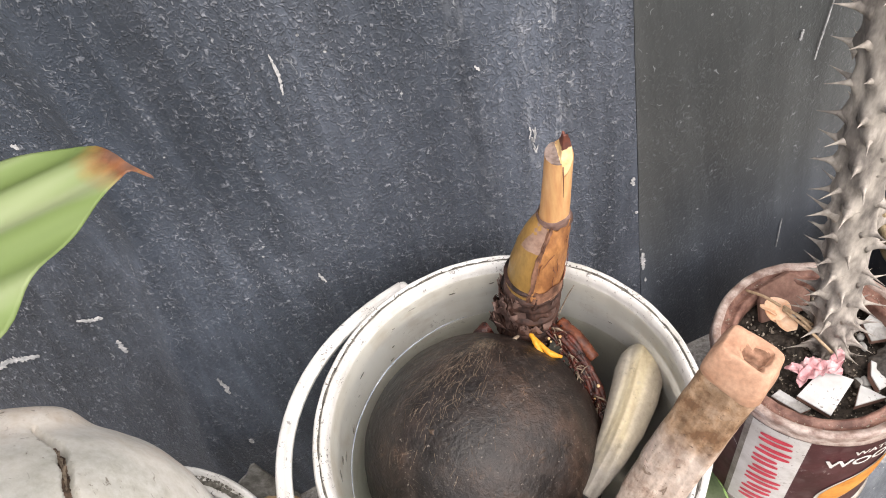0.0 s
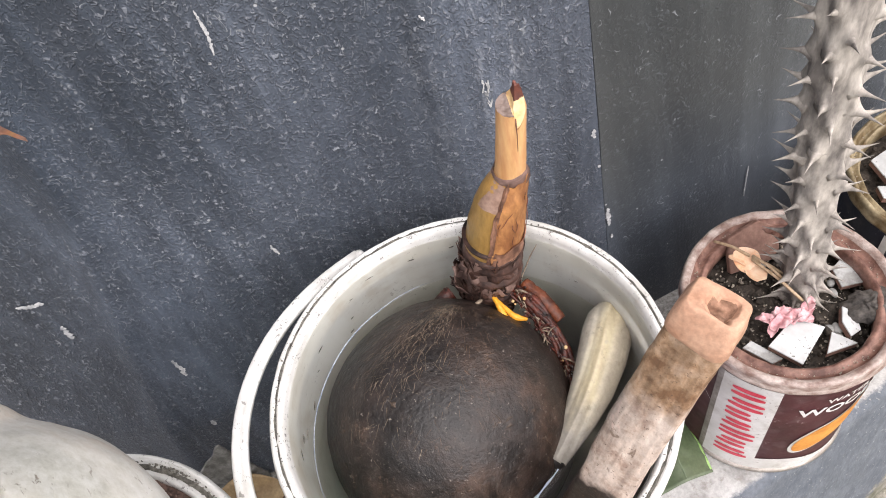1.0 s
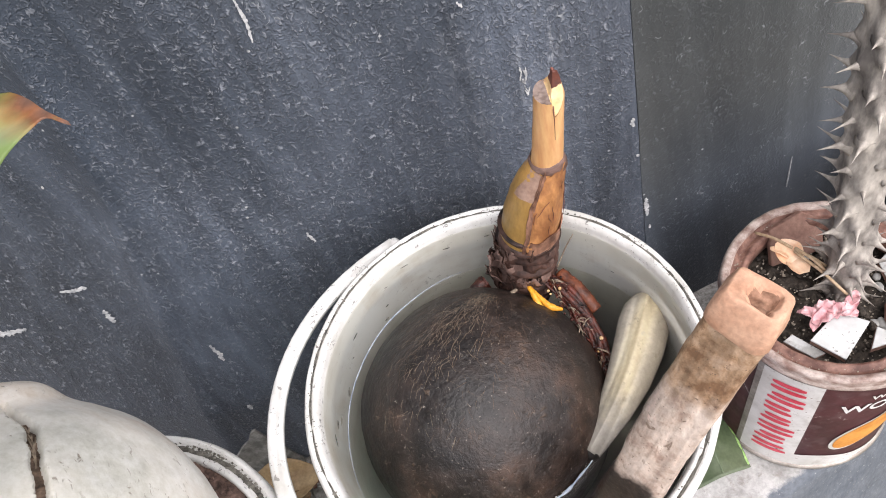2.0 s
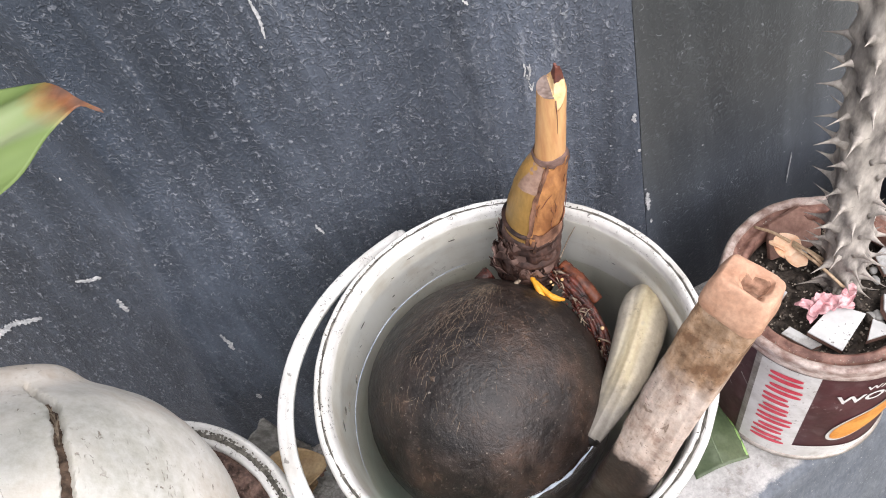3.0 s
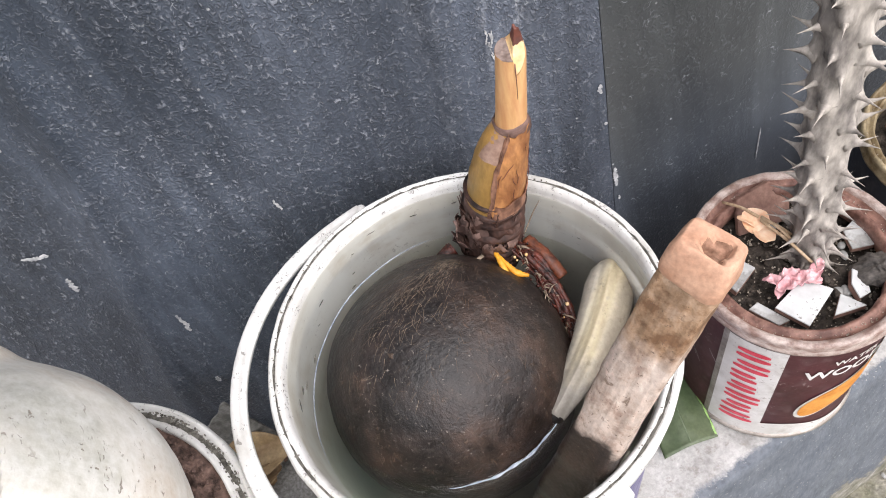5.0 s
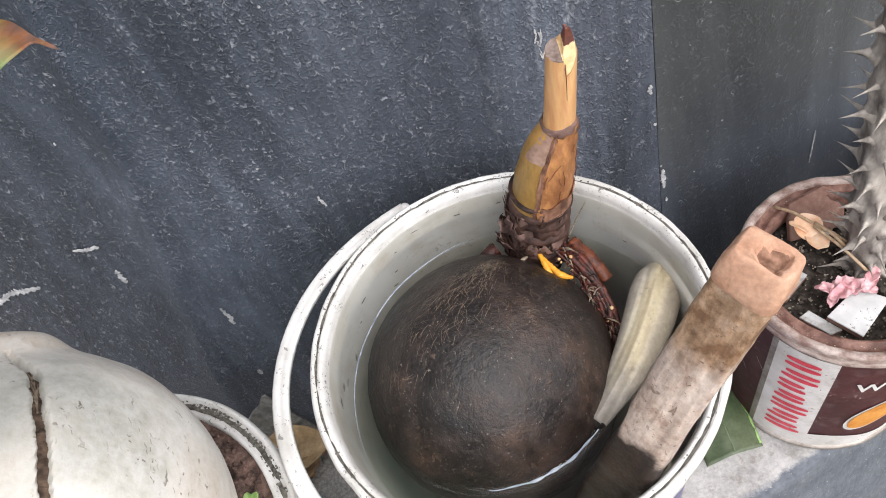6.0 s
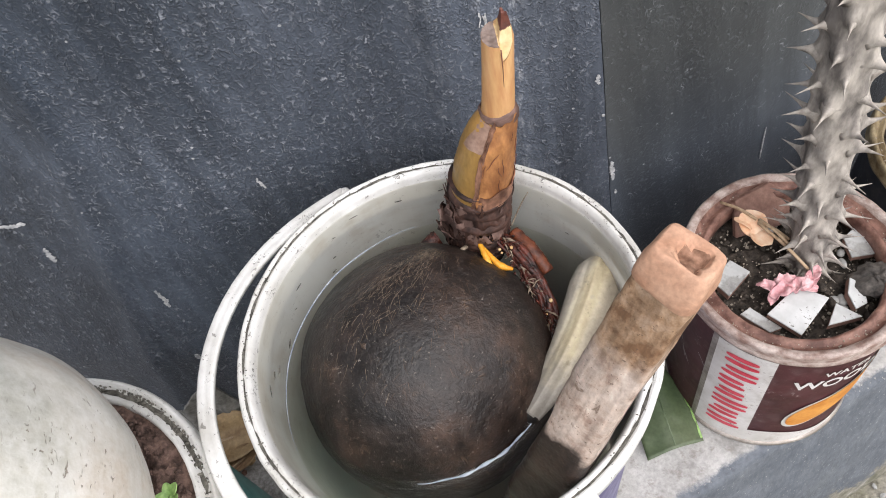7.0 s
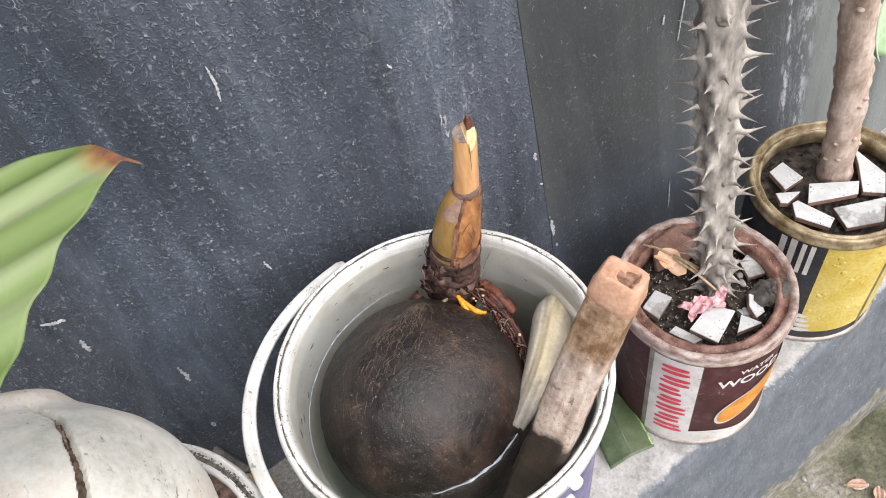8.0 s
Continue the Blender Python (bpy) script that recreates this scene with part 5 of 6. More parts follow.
def soil_bed(place, radius, material, bumps, seed, label):
    bm = bmesh.new()
    def at(a, r):
        p = Vector((r * math.cos(a), r * math.sin(a), 0))
        return p + Vector((0, 0, bumps * (noise.noise(p * 70 + Vector((seed, 0, 0))) + 0.6 * noise.noise(p * 190) + 0.35 * noise.noise(p * 420))))
    rs = [radius * k / 40 for k in range(41)]
    c = bm.verts.new(at(0, 0))
    rings = [[bm.verts.new(at(2 * math.pi * i / 120, r)) for i in range(120)] for r in rs[1:]]
    for i in range(120):
        bm.faces.new((c, rings[0][i], rings[0][(i + 1) % 120]))
    for p, q in zip(rings, rings[1:]):
        for i in range(120):
            bm.faces.new((p[i], q[i], q[(i + 1) % 120], p[(i + 1) % 120]))
    return single("soil", smooth(bm), material, place, label, "soil", "stuff")


def crumbs(place, radius, count, seed, material, size, label):
    rng = random.Random(seed)
    poses = []
    for _ in range(count):
        a, r = rng.uniform(0, 2 * math.pi), radius * math.sqrt(rng.random())
        s = size * rng.uniform(0.4, 1.3)
        poses.append(pose(r * math.cos(a), r * math.sin(a), s * 0.3, rng.uniform(0, 180), rng.uniform(0, 180), rng.uniform(0, 180)) @ Matrix.Diagonal((s, s * rng.uniform(0.5, 1), s * rng.uniform(0.4, 0.9), 1)))
    return single("soil_crumbs", lumps(poses), material, place, label, "soil", "stuff")


CAN_R, CAN_H = 0.0645, 0.1452
C1, C2 = Vector((0.202, 0.041, 0)), Vector((0.339, 0.092, 0))
can_1 = can(C1, CAN_R, CAN_H, "maroon wood finish can reused as a plant pot, rusty rim", MAROON, CAN_RIM, RUST)
LR = CAN_R - 0.003
part("side_seam", wrap_patch(207.2, 210.6, 0.004, CAN_H - 0.012, LR, 0.0009, 4), TIN, can_1, "dull metal side seam")
strip = part("white_strip", wrap_patch(210.5, 243, 0.012, CAN_H - 0.015, LR), WHITE_LABEL, can_1, "white label strip with red lettering shapes")
part("white_base_band", wrap_patch(210, 340, 0.004, 0.014, LR, 0.0005, 40, 2, lambda u, a, b: (a, b + 0.012 * max(0.0, math.sin(math.pi * min(1, u * 1.6))) ** 2 * (0.5 + u))), WHITE_LABEL, can_1, "white band along the foot")
def capsule(half, round_):
    def shape(u, a, b):
        mid, h = a + 0.038 * u, half * math.sqrt(max(0.0, 1 - (1 - min(1.0, u / round_)) ** 2)) * (1 - 0.25 * u)
        return mid - h, mid + h
    return shape


swatch = part("orange_swatch_edge", wrap_patch(259, 322, 0.0455, 0.080, LR, 0.0007, 90, 2, capsule(0.0200, 0.26)), WHITE_LABEL, can_1)
part("orange_swatch", wrap_patch(261, 322, 0.0470, 0.080, LR, 0.0011, 90, 2, capsule(0.0176, 0.24)), ORANGE_INK, swatch, "orange wood-tone swatch")
rng = random.Random(5)
for k in range(7):
    z0, wide_k = 0.0185 + k * 0.0153, (1.0, 0.85, 1.0, 0.8, 0.75, 0.95, 0.9)[k]
    for dz, cut_ in ((0.0, 0.0), (0.0066, rng.uniform(0.0, 3.0))):
        lo = 217.0 + cut_ * (k % 2)
        hi = 217.0 + 21.0 * wide_k - cut_ * ((k + 1) % 2)
        bow = rng.uniform(0.0002, 0.0010)
        part("red_stroke", wrap_patch(lo, hi, z0 + dz, z0 + dz + 0.0047, LR, 0.0008, 12, 2, lambda u, p, q, bow=bow: (p + bow * u + 0.0012 * (2 * u - 1) ** 4, q + bow * u - 0.0012 * (2 * u - 1) ** 4)), RED_INK, strip)


def wrapped_text(text, size, angle, z, parent, material, slant=0.0):
    """Raised print that follows the can."""
    cu = bpy.data.curves.new("print", "FONT")
    cu.body, cu.size, cu.extrude, cu.offset = text, size, 0.00002, size * 0.022
    tmp = new("print", cu)
    me = bpy.data.meshes.new_from_object(tmp.evaluated_get(bpy.context.evaluated_depsgraph_get()))
    bpy.data.objects.remove(tmp)
    bm = bmesh.new()
    bm.from_mesh(me)
    bmesh.ops.triangulate(bm, faces=bm.faces)
    bmesh.ops.subdivide_edges(bm, edges=[e for e in bm.edges if e.calc_length() > 0.004], cuts=2)
    for v in bm.verts:
        a = radians(angle) + (v.co.x * 1.08) / LR
        r = LR + 0.0009 + v.co.z
        v.co = Vector((r * math.cos(a), r * math.sin(a), z + v.co.y + slant * v.co.x))
    part("printed_word", bm, material, parent, "white printed word")


wrapped_text("WOOD", 0.0142, 254.5, 0.0985, can_1, WHITE_LABEL)
wrapped_text("WATER", 0.0078, 268, 0.1140, can_1, WHITE_LABEL)
for k in range(9):
    rng = random.Random(300 + k)
    a = rng.uniform(165, 202)
    z = rng.uniform(0.05, 0.125)
    part("scratch", wrap_patch(a, a + rng.uniform(4, 9), z, z + 0.0005, LR, 0.0003, 6, 1, lambda u, p, q: (p - 0.010 * u, q - 0.010 * u)), WHITE_LABEL, can_1)
soil_bed(C1 + Vector((0, 0, 0.119)), CAN_R - 0.0045, SOIL, 0.006, 1, "dark damp soil in the maroon can")
crumbs(C1 + Vector((0, 0, 0.121)), CAN_R - 0.012, 260, 21, SOIL, 0.0022, "crumbs of dark soil in the maroon can")

crumbs(C1 + Vector((0, 0, 0.1225)), CAN_R - 0.012, 620, 31, GRIT, 0.0009, "pale grit scattered on soil in the maroon can")
can_2 = can(C2, CAN_R, CAN_H, "black and yellow paint can reused as a plant pot, gold rim", BLACK_LABEL, GOLD_RIM, GOLD_RIM, 0.68)
panel = part("yellow_panel", wrap_patch(235, 330, 0.015, CAN_H - 0.012, LR), YELLOW_LABEL, can_2, "yellow label panel with drops")
part("panel_edge", wrap_patch(285, 287.5, 0.006, CAN_H - 0.014, LR, 0.0009, 3), TIN, can_2)
for k in range(46):
    rng = random.Random(500 + k)
    a, z, r = rng.uniform(238, 282), rng.uniform(0.035, CAN_H - 0.02), rng.uniform(0.0008, 0.0024)
    bm = bmesh.new()
    bmesh.ops.create_uvsphere(bm, u_segments=10, v_segments=6, radius=r)
    bmesh.ops.scale(bm, verts=bm.verts, vec=(0.22, 1, 1.1))
    bmesh.ops.rotate(bm, verts=bm.verts, cent=(0, 0, 0), matrix=Euler((0, 0, radians(a))).to_matrix())
    bmesh.ops.translate(bm, verts=bm.verts, vec=((LR + 0.0004) * math.cos(radians(a)), (LR + 0.0004) * math.sin(radians(a)), z))
    part("drop", smooth(bm), YELLOW_LABEL, panel)
for k, (a, z, h, w) in enumerate([(203, 0.098, 0.033, 4.6), (210.5, 0.097, 0.035, 4.6), (218.5, 0.095, 0.036, 3.2), (224.5, 0.095, 0.036, 3.2)]):
    part("white_bar", wrap_patch(a, a + w, z, z + h, LR, 0.0007, 5), WHITE_LABEL, can_2)
for k in range(4):
    part("white_flourish", wrap_patch(226, 246 - 2 * k, 0.016 + 0.007 * k, 0.020 + 0.007 * k, LR, 0.0011, 10, 2, lambda u, p, q: ((p + q) / 2 - 0.003 * math.sin(math.pi * u) , (p + q) / 2 + 0.003 * math.sin(math.pi * u))), WHITE_LABEL, can_2)
soil_bed(C2 + Vector((0, 0, 0.121)), CAN_R - 0.0045, SOIL, 0.005, 4, "dark damp soil in the gold-rimmed can")
crumbs(C2 + Vector((0, 0, 0.123)), CAN_R - 0.012, 160, 22, SOIL, 0.0020, "crumbs of dark soil in the gold-rimmed can")


def tile_piece(corners, z, tilt, group, thick=0.0050):
    """A broken piece of glazed tile: white face over a red body."""
    cx, cy = (sum(c[i] for c in corners) / len(corners) for i in (0, 1))
    outline = [(x - cx, y - cy) for x, y in corners]
    t = thing("tile_shard", (cx, cy, z), "broken white glazed tile piece lying on soil", "tile piece", group)
    t.rotation_euler = [radians(a) for a in (*tilt, 0)]
    part("glazed_face", slab(outline, 0.0012, 0.0003), TILE_FACE, t)
    body = slab([(x * 0.985, y * 0.985) for x, y in outline], thick - 0.0014)
    bmesh.ops.translate(body, verts=body.verts, vec=(0, 0, -0.0013))
    part("clay_body", body, TILE_BODY, t, "red clay body of the tile")
    return t


G1, G2 = "tile pieces in the maroon can", "tile pieces in the gold-rimmed can"
tile_piece([(0.178, 0.0155), (0.200, 0.0285), (0.214, 0.017), (0.191, -0.0013)], 0.134, (3, -2), G1)
tile_piece([(0.1558, 0.0449), (0.1716, 0.0564), (0.180, 0.0458), (0.162, 0.0319)], 0.132, (-2, 4), G1)
tile_piece([(0.2071, 0.0013), (0.2175, 0.0143), (0.2277, 0.0031)], 0.132, (-3, 4), G1)
tile_piece([(0.2309, 0.0278), (0.2369, 0.0227), (0.2343, 0.0107), (0.226, 0.0078), (0.2255, 0.018)], 0.132, (4, 12), G1)
tile_piece([(0.2394, 0.0547), (0.2497, 0.0607), (0.2557, 0.0394), (0.2385, 0.041)], 0.132, (3, -4), G1)
tile_piece([(0.165, 0.021), (0.1775, 0.0065), (0.185, 0.008), (0.172, 0.024)], 0.128, (3, 3), G1)
tile_piece([(0.3042, 0.1245), (0.3191, 0.1301), (0.325, 0.1097), (0.3056, 0.1038)], 0.134, (2, 2), G2)
tile_piece([(0.2975, 0.1040), (0.316, 0.0985), (0.3004, 0.0912), (0.2955, 0.0937)], 0.133, (-2, 3), G2)
tile_piece([(0.3025, 0.089), (0.3078, 0.0899), (0.3231, 0.0644), (0.315, 0.0577), (0.2975, 0.0762)], 0.134, (1, 2), G2)
tile_piece([(0.3249, 0.1017), (0.3591, 0.0883), (0.3506, 0.0772), (0.313, 0.0844)], 0.1350, (-3, -1), G2)
tile_piece([(0.3273, 0.0731), (0.3673, 0.0667), (0.3525, 0.0476), (0.3259, 0.053)], 0.134, (2, -2), G2)
tile_piece([(0.3763, 0.1212), (0.3828, 0.0888), (0.3706, 0.0715), (0.3560, 0.0784), (0.3700, 0.1050)], 0.134, (2, 3), G2)
rng = random.Random(77)
for k in range(16):
    a, r = rng.uniform(-1.2, 1.6), rng.uniform(0.018, 0.040)
    bm = bmesh.new()
    bmesh.ops.create_icosphere(bm, subdivisions=2, radius=1.0, matrix=Matrix.Diagonal((rng.uniform(0.002, 0.0048), rng.uniform(0.002, 0.004), 0.0022, 1)))
    for v in bm.verts:
        v.co *= 1 + 0.3 * noise.noise(v.co * 300 + Vector((k, 0, 0)))
    single("pebble", smooth(bm), CONCRETE if k % 3 else SOIL, C1 + Vector((r * math.cos(a), r * math.sin(a), 0.1245)), "small grey pebble lying on dark soil", "pebble", group="pebbles in the maroon can")

bm = bmesh.new()
bmesh.ops.create_uvsphere(bm, u_segments=72, v_segments=36, radius=1.0)
for v in bm.verts:
    v.co = Vector((v.co.x * 0.0175, v.co.y * 0.0105, v.co.z * 0.0052))
    v.co += v.co.normalized() * (0.0045 * noise.noise(v.co * 110) + 0.0022 * noise.noise(v.co * 300) + 0.0010 * noise.noise(v.co * 700))
single("mud_clod", smooth(bm), MUD, C1 + Vector((0.0435, -0.0195, 0.1345)), "grey-brown clod of dried mud against the can rim", "mud").rotation_euler = (0, radians(-30), radians(-25))

# ---- thorny stem in the first can ----
stem = thing("thorny_plant", (0.219, 0.051, 0.115), "grey thorny succulent stem growing in a can", "plant")
STEM = [Vector(p) - Vector((0.219, 0.051, 0.115)) for p in ((0.219, 0.051, 0.105), (0.2175, 0.0515, 0.135), (0.213, 0.053, 0.175), (0.207, 0.0555, 0.230), (0.200, 0.058, 0.290), (0.1945, 0.060, 0.345), (0.189, 0.063, 0.42), (0.183, 0.066, 0.52))]
spts = curve_points(STEM, 240)
rng = random.Random(11)
THORNS = []
for k in range(150):
    f = 8 + 228 * k / 150
    a = (k * 137.5 + rng.uniform(-18, 18)) % 360
    THORNS.append((f, radians(a), rng.uniform(0.0095, 0.0150), rng.uniform(0.0024, 0.0036), rng.uniform(0.75, 1.25)))


def stem_radius(i, a):
    r = 0.0112 + 0.0008 * noise.noise(Vector((math.cos(a) * 2, math.sin(a) * 2, i * 0.05)))
    step = 0.0018
    for f, b, ln, w, k in THORNS:
        dz = (i - f) * step
        if abs(dz) < 0.016:
            da = ((a - b + math.pi) % (2 * math.pi) - math.pi) * 0.013
            r += 0.0030 * k * math.exp(-(dz / 0.0060) ** 2 - (da / 0.0034) ** 2)
    return min(r, 0.0182)


bm = bmesh.new()
rings = []
for i, c in enumerate(spts):
    rings.append([bm.verts.new(c + Vector((math.cos(2 * math.pi * k / 56), math.sin(2 * math.pi * k / 56), 0)) * stem_radius(i, 2 * math.pi * k / 56)) for k in range(56)])
for p, q in zip(rings, rings[1:]):
    for k in range(56):
        bm.faces.new((p[k], p[(k + 1) % 56], q[(k + 1) % 56], q[k]))
bm.faces.new(rings[-1])
part("stem", smooth(bm), THORN_BARK, stem)


def thorn(base, out, length, width, bend):
    up = Vector((0, 0, 1))
    pts = [base - out * 0.003, base + out * length * 0.12, base + out * length * 0.45 + up * bend * 0.3, base + out * length + up * bend]
    return tube(curve_points(pts, 10), [width * k for k in (1.4, 1.0, 0.70, 0.50, 0.37, 0.28, 0.20, 0.13, 0.07, 0.015)], 9, 1.4)


for k, (f, a, ln, w, kk) in enumerate(THORNS):
    i = int(f)
    out = Vector((math.cos(a), math.sin(a), rng.uniform(-0.05, 0.3))).normalized()
    flat = Vector((math.cos(a), math.sin(a), 0))
    part("thorn", thorn(spts[i] + flat * (stem_radius(f, a) - 0.0012), out, ln, w, rng.uniform(-0.002, 0.003)), THORN_BARK if k % 3 else THORN_TIP, stem)

# ---- smooth trunk in the second can ----
trunk = thing("potted_shrub", (0.356, 0.110, 0.115), "bare pinkish-brown woody trunk growing in a can", "plant")
TR = [Vector(p) - Vector((0.356, 0.110, 0.115)) for p in ((0.357, 0.109, 0.10), (0.355, 0.111, 0.13), (0.350, 0.113, 0.18), (0.343, 0.116, 0.235), (0.334, 0.120, 0.290), (0.327, 0.124, 0.36), (0.320, 0.127, 0.47))]
part("trunk", tube(curve_points(TR, 60), [0.0128 - 0.00002 * k + 0.0004 * math.sin(k * 0.9) for k in range(60)], 40, 1.0, True, 0.14, 31), TRUNK_BARK, trunk)

rng = random.Random(35)
for k in range(16):
    i = rng.randint(8, 50)
    c = curve_points(TR, 60)[i]
    a = rng.uniform(2.6, 6.4)
    out = Vector((math.cos(a), math.sin(a), 0.2)).normalized()
    part("leaf_scar", tube([c + out * 0.0105, c + out * 0.0128, c + out * 0.0142], [0.0034, 0.0026, 0.0010], 9, 0.7, True, 0.2, k), TRUNK_BARK, trunk, "raised leaf scar")
# the pale green leaf of the shrub that hangs in at its top
leaf = sheet(14, 20, lambda u, v: Vector(((u - 0.5) * 0.034 * math.sin(math.pi * (0.06 + 0.9 * v)) ** 0.7, 0.004 * math.cos((u - 0.5) * 6), -0.075 * v)), 0.0005)
bmesh.ops.transform(leaf, matrix=Matrix.Translation((-0.036, -0.028, 0.243)) @ pose(0, 0, 0, -6, 4, 10), verts=leaf.verts)
part("leaf", leaf, PALE_LEAF, trunk, "pale green hanging leaf")
part("leaf_stalk", tube(curve_points([(-0.036, -0.028, 0.241), (-0.036, -0.024, 0.264), (-0.030, -0.006, 0.290), (-0.033, 0.014, 0.318)], 10), 0.0009, 8), PALE_LEAF, trunk, "thin green leaf stalk")

# ---- flowers and twigs on the soil of the first can ----
fl = thing("dried_flower", (0.1885, 0.0690, 0.141), "peach coloured withered flower on thin stalks", "flower")
def petal(w, h, curl, seed):
    def at(u, v):
        x = (u - 0.5) * 2 * w * math.sin(math.pi * (0.12 + 0.83 * v)) ** 0.7
        y = (v - 0.5) * 2 * h
        return Vector((x, y, curl * (x * x / w - 0.4 * abs(y)) + 0.0012 * noise.noise(Vector((x, y, seed)) * 160)))
    return sheet(12, 12, at, 0.0005)


for k, (dx, dy, dz, rx, ry, rz, w, h) in enumerate([(0, 0.002, 0.003, 18, -8, 20, 0.0085, 0.0085), (0.002, -0.007, 0.001, -12, 4, 5, 0.0065, 0.0075), (-0.005, 0.003, 0.004, 20, 30, 60, 0.0045, 0.006)]):
    bm = petal(w, h, 0.25, k)
    bmesh.ops.transform(bm, matrix=pose(dx, dy, dz, rx, ry, rz), verts=bm.verts)
    part("petal", bm, PETAL, fl)
for k, (a, b) in enumerate([((-0.012, 0.022, 0.002), (0.002, 0.002, 0.006)), ((0.002, -0.001, 0.006), (0.020, -0.034, -0.002)), ((0.002, 0.0, 0.006), (0.016, -0.014, 0.002)), ((0.003, 0.001, 0.007), (0.014, -0.020, 0.004))]):
    a, b = Vector(a), Vector(b)
    part("stalk", tube(curve_points([a, a.lerp(b, 0.5) + Vector((0, 0, 0.002)), b], 8), 0.0010, 7), TWIG, fl)
pk = thing("fallen_petals", (0.1960, 0.0290, 0.1375), "crumpled pink petals fallen on a tile", "petals")
for k in range(9):
    rng = random.Random(700 + k)
    bm = petal(rng.uniform(0.0028, 0.0042), rng.uniform(0.005, 0.0085), 0.6, 10 + k)
    bmesh.ops.transform(bm, matrix=pose((k - 4) * 0.0033, rng.uniform(-0.005, 0.004), rng.uniform(-0.001, 0.002), rng.uniform(-10, 10), rng.uniform(-12, 12), rng.uniform(50, 130)), verts=bm.verts)
    for v in bm.verts:
        v.co += Vector((0.0012 * noise.noise(v.co * 420 + Vector((5, 0, 0))), 0.0015 * noise.noise(v.co * 420), 0.0030 * noise.noise(v.co * 330)))
    part("petal", bm, PINK, pk)
shard = slab([(-0.020, -0.012), (0.016, -0.014), (0.020, 0.006), (0.008, 0.016), (-0.016, 0.012)], 0.005, 0.0008)
single("clay_shard", shard, TILE_BODY, (0.2015, 0.0840, 0.134), "dull red clay pot shard standing in the soil", "pot shard").rotation_euler = (radians(52), 0, radians(8))

# ---- the pot with the old coconut ----
LEFT = Vector((-0.206, -0.073, 0))
pot = pail(LEFT, 0.095, 0.221, "white plastic bucket of soil with gritty double rim", TEAL, (-75, 80), True, 0.93)
soil_bed(LEFT + Vector((0, 0, 0.2160)), 0.0838, RED_SOIL, 0.005, 8, "reddish brown soil in the white bucket")
crumbs(LEFT + Vector((0, 0, 0.2175)), 0.081, 3200, 23, RED_SOIL, 0.0017, "crumbs of brown soil in the white bucket")

old = thing("old_coconut", (-0.212, -0.077, 0.276), "weathered bleached coconut husk with a long crack", "coconut")
LOBES = [(Vector((0.13, 0.86, 0.47)).normalized(), 0.0062, 0.25), (Vector((-0.36, 0.82, 0.45)).normalized(), 0.0055, 0.23), (Vector((0.85, 0.25, 0.45)).normalized(), 0.003, 0.5)]
CRACK = [d.normalized() for d in curve_points([(0.30, 0.72, 0.63), (0.365, 0.659, 0.658), (0.483, 0.543, 0.687), (0.580, 0.353, 0.734), (0.655, 0.10, 0.75), (0.68, -0.20, 0.70), (0.62, -0.52, 0.58)], 60)]

CRACK_FINE = [(d + Vector((noise.noise(d * 14), noise.noise(d * 14 + Vector((7, 0, 0))), 0)) * 0.016).normalized() for d in curve_points(CRACK, 300)]
CRACK_TREE = kdtree.KDTree(300)
for k, d in enumerate(CRACK_FINE):
    CRACK_TREE.insert(d, k)
CRACK_TREE.balance()


def husk_radius(d):
    r = 0.0895 * (1 + 0.010 * noise.noise(d * 2.6) + 0.004 * noise.noise(d * 9))
    for c, h, w in LOBES:
        r += h * math.exp(-((d - c).length / w) ** 5)
    _, near, gap = CRACK_TREE.find(d)
    near, gap = near / 5, gap * 0.09
    if gap < 0.02:
        wide_open = math.sin(math.pi * min(1.0, 0.02 + near / 40)) if near < 20 else 1.0
        r -= (0.0015 + 0.0080 * wide_open) * math.exp(-(gap / (0.0004 + 0.0011 * wide_open)) ** 4)
    return r


def husk_point(u, v):
    # poles lie on the hidden sides
    th, ph = 0.02 + (math.pi - 0.04) * v, 2 * math.pi * u
    d = Vector((math.cos(th), math.sin(th) * math.cos(ph), math.sin(th) * math.sin(ph)))
    return d * husk_radius(d)


bm = sheet(460, 280, husk_point)
bmesh.ops.remove_doubles(bm, verts=bm.verts, dist=0.0001)
part("husk", smooth(bm), HUSK, old)
verts = []
bm = bmesh.new()
for i in range(24, 296, 2):
    d, t = CRACK_FINE[i], (CRACK_FINE[i + 1] - CRACK_FINE[i - 1]).normalized()
    s = d.cross(t).normalized() * 0.0030 * min(1.0, 0.25 + (i - 24) / 80)
    depth = husk_radius((d + s * 130 * 0.09).normalized()) - 0.0040 - 0.0012 * noise.noise(d * 22)
    verts.append([bm.verts.new(d * (depth + 0.0010 * noise.noise(d * 30 + Vector((k * 3, 0, 0)))) + s * k) for k in (-1, -0.5, 0, 0.5, 1)])
for p, q in zip(verts, verts[1:]):
    for k in range(4):
        bm.faces.new((p[k], p[k + 1], q[k + 1], q[k]))
bmesh.ops.recalc_face_normals(bm, faces=bm.faces)
bmesh.ops.solidify(bm, geom=list(bm.faces), thickness=0.001)
crack = part("crack_fibre", bm, FIBRE, old, "dark brown fibre inside the crack")
for k in range(34):
    rng = random.Random(800 + k)
    i = rng.randint(14, 55)
    a = CRACK[i] * 0.0865 + CRACK[i].cross(CRACK[i + 1] - CRACK[i]).normalized() * rng.uniform(-0.002, 0.002)
    b = CRACK[min(59, i + rng.randint(2, 6))] * 0.0875
    part("fibre_strand", tube(curve_points([a, a.lerp(b, 0.5) * 1.012, b], 7), 0.00025, 5), PALE_FIBRE, crack)


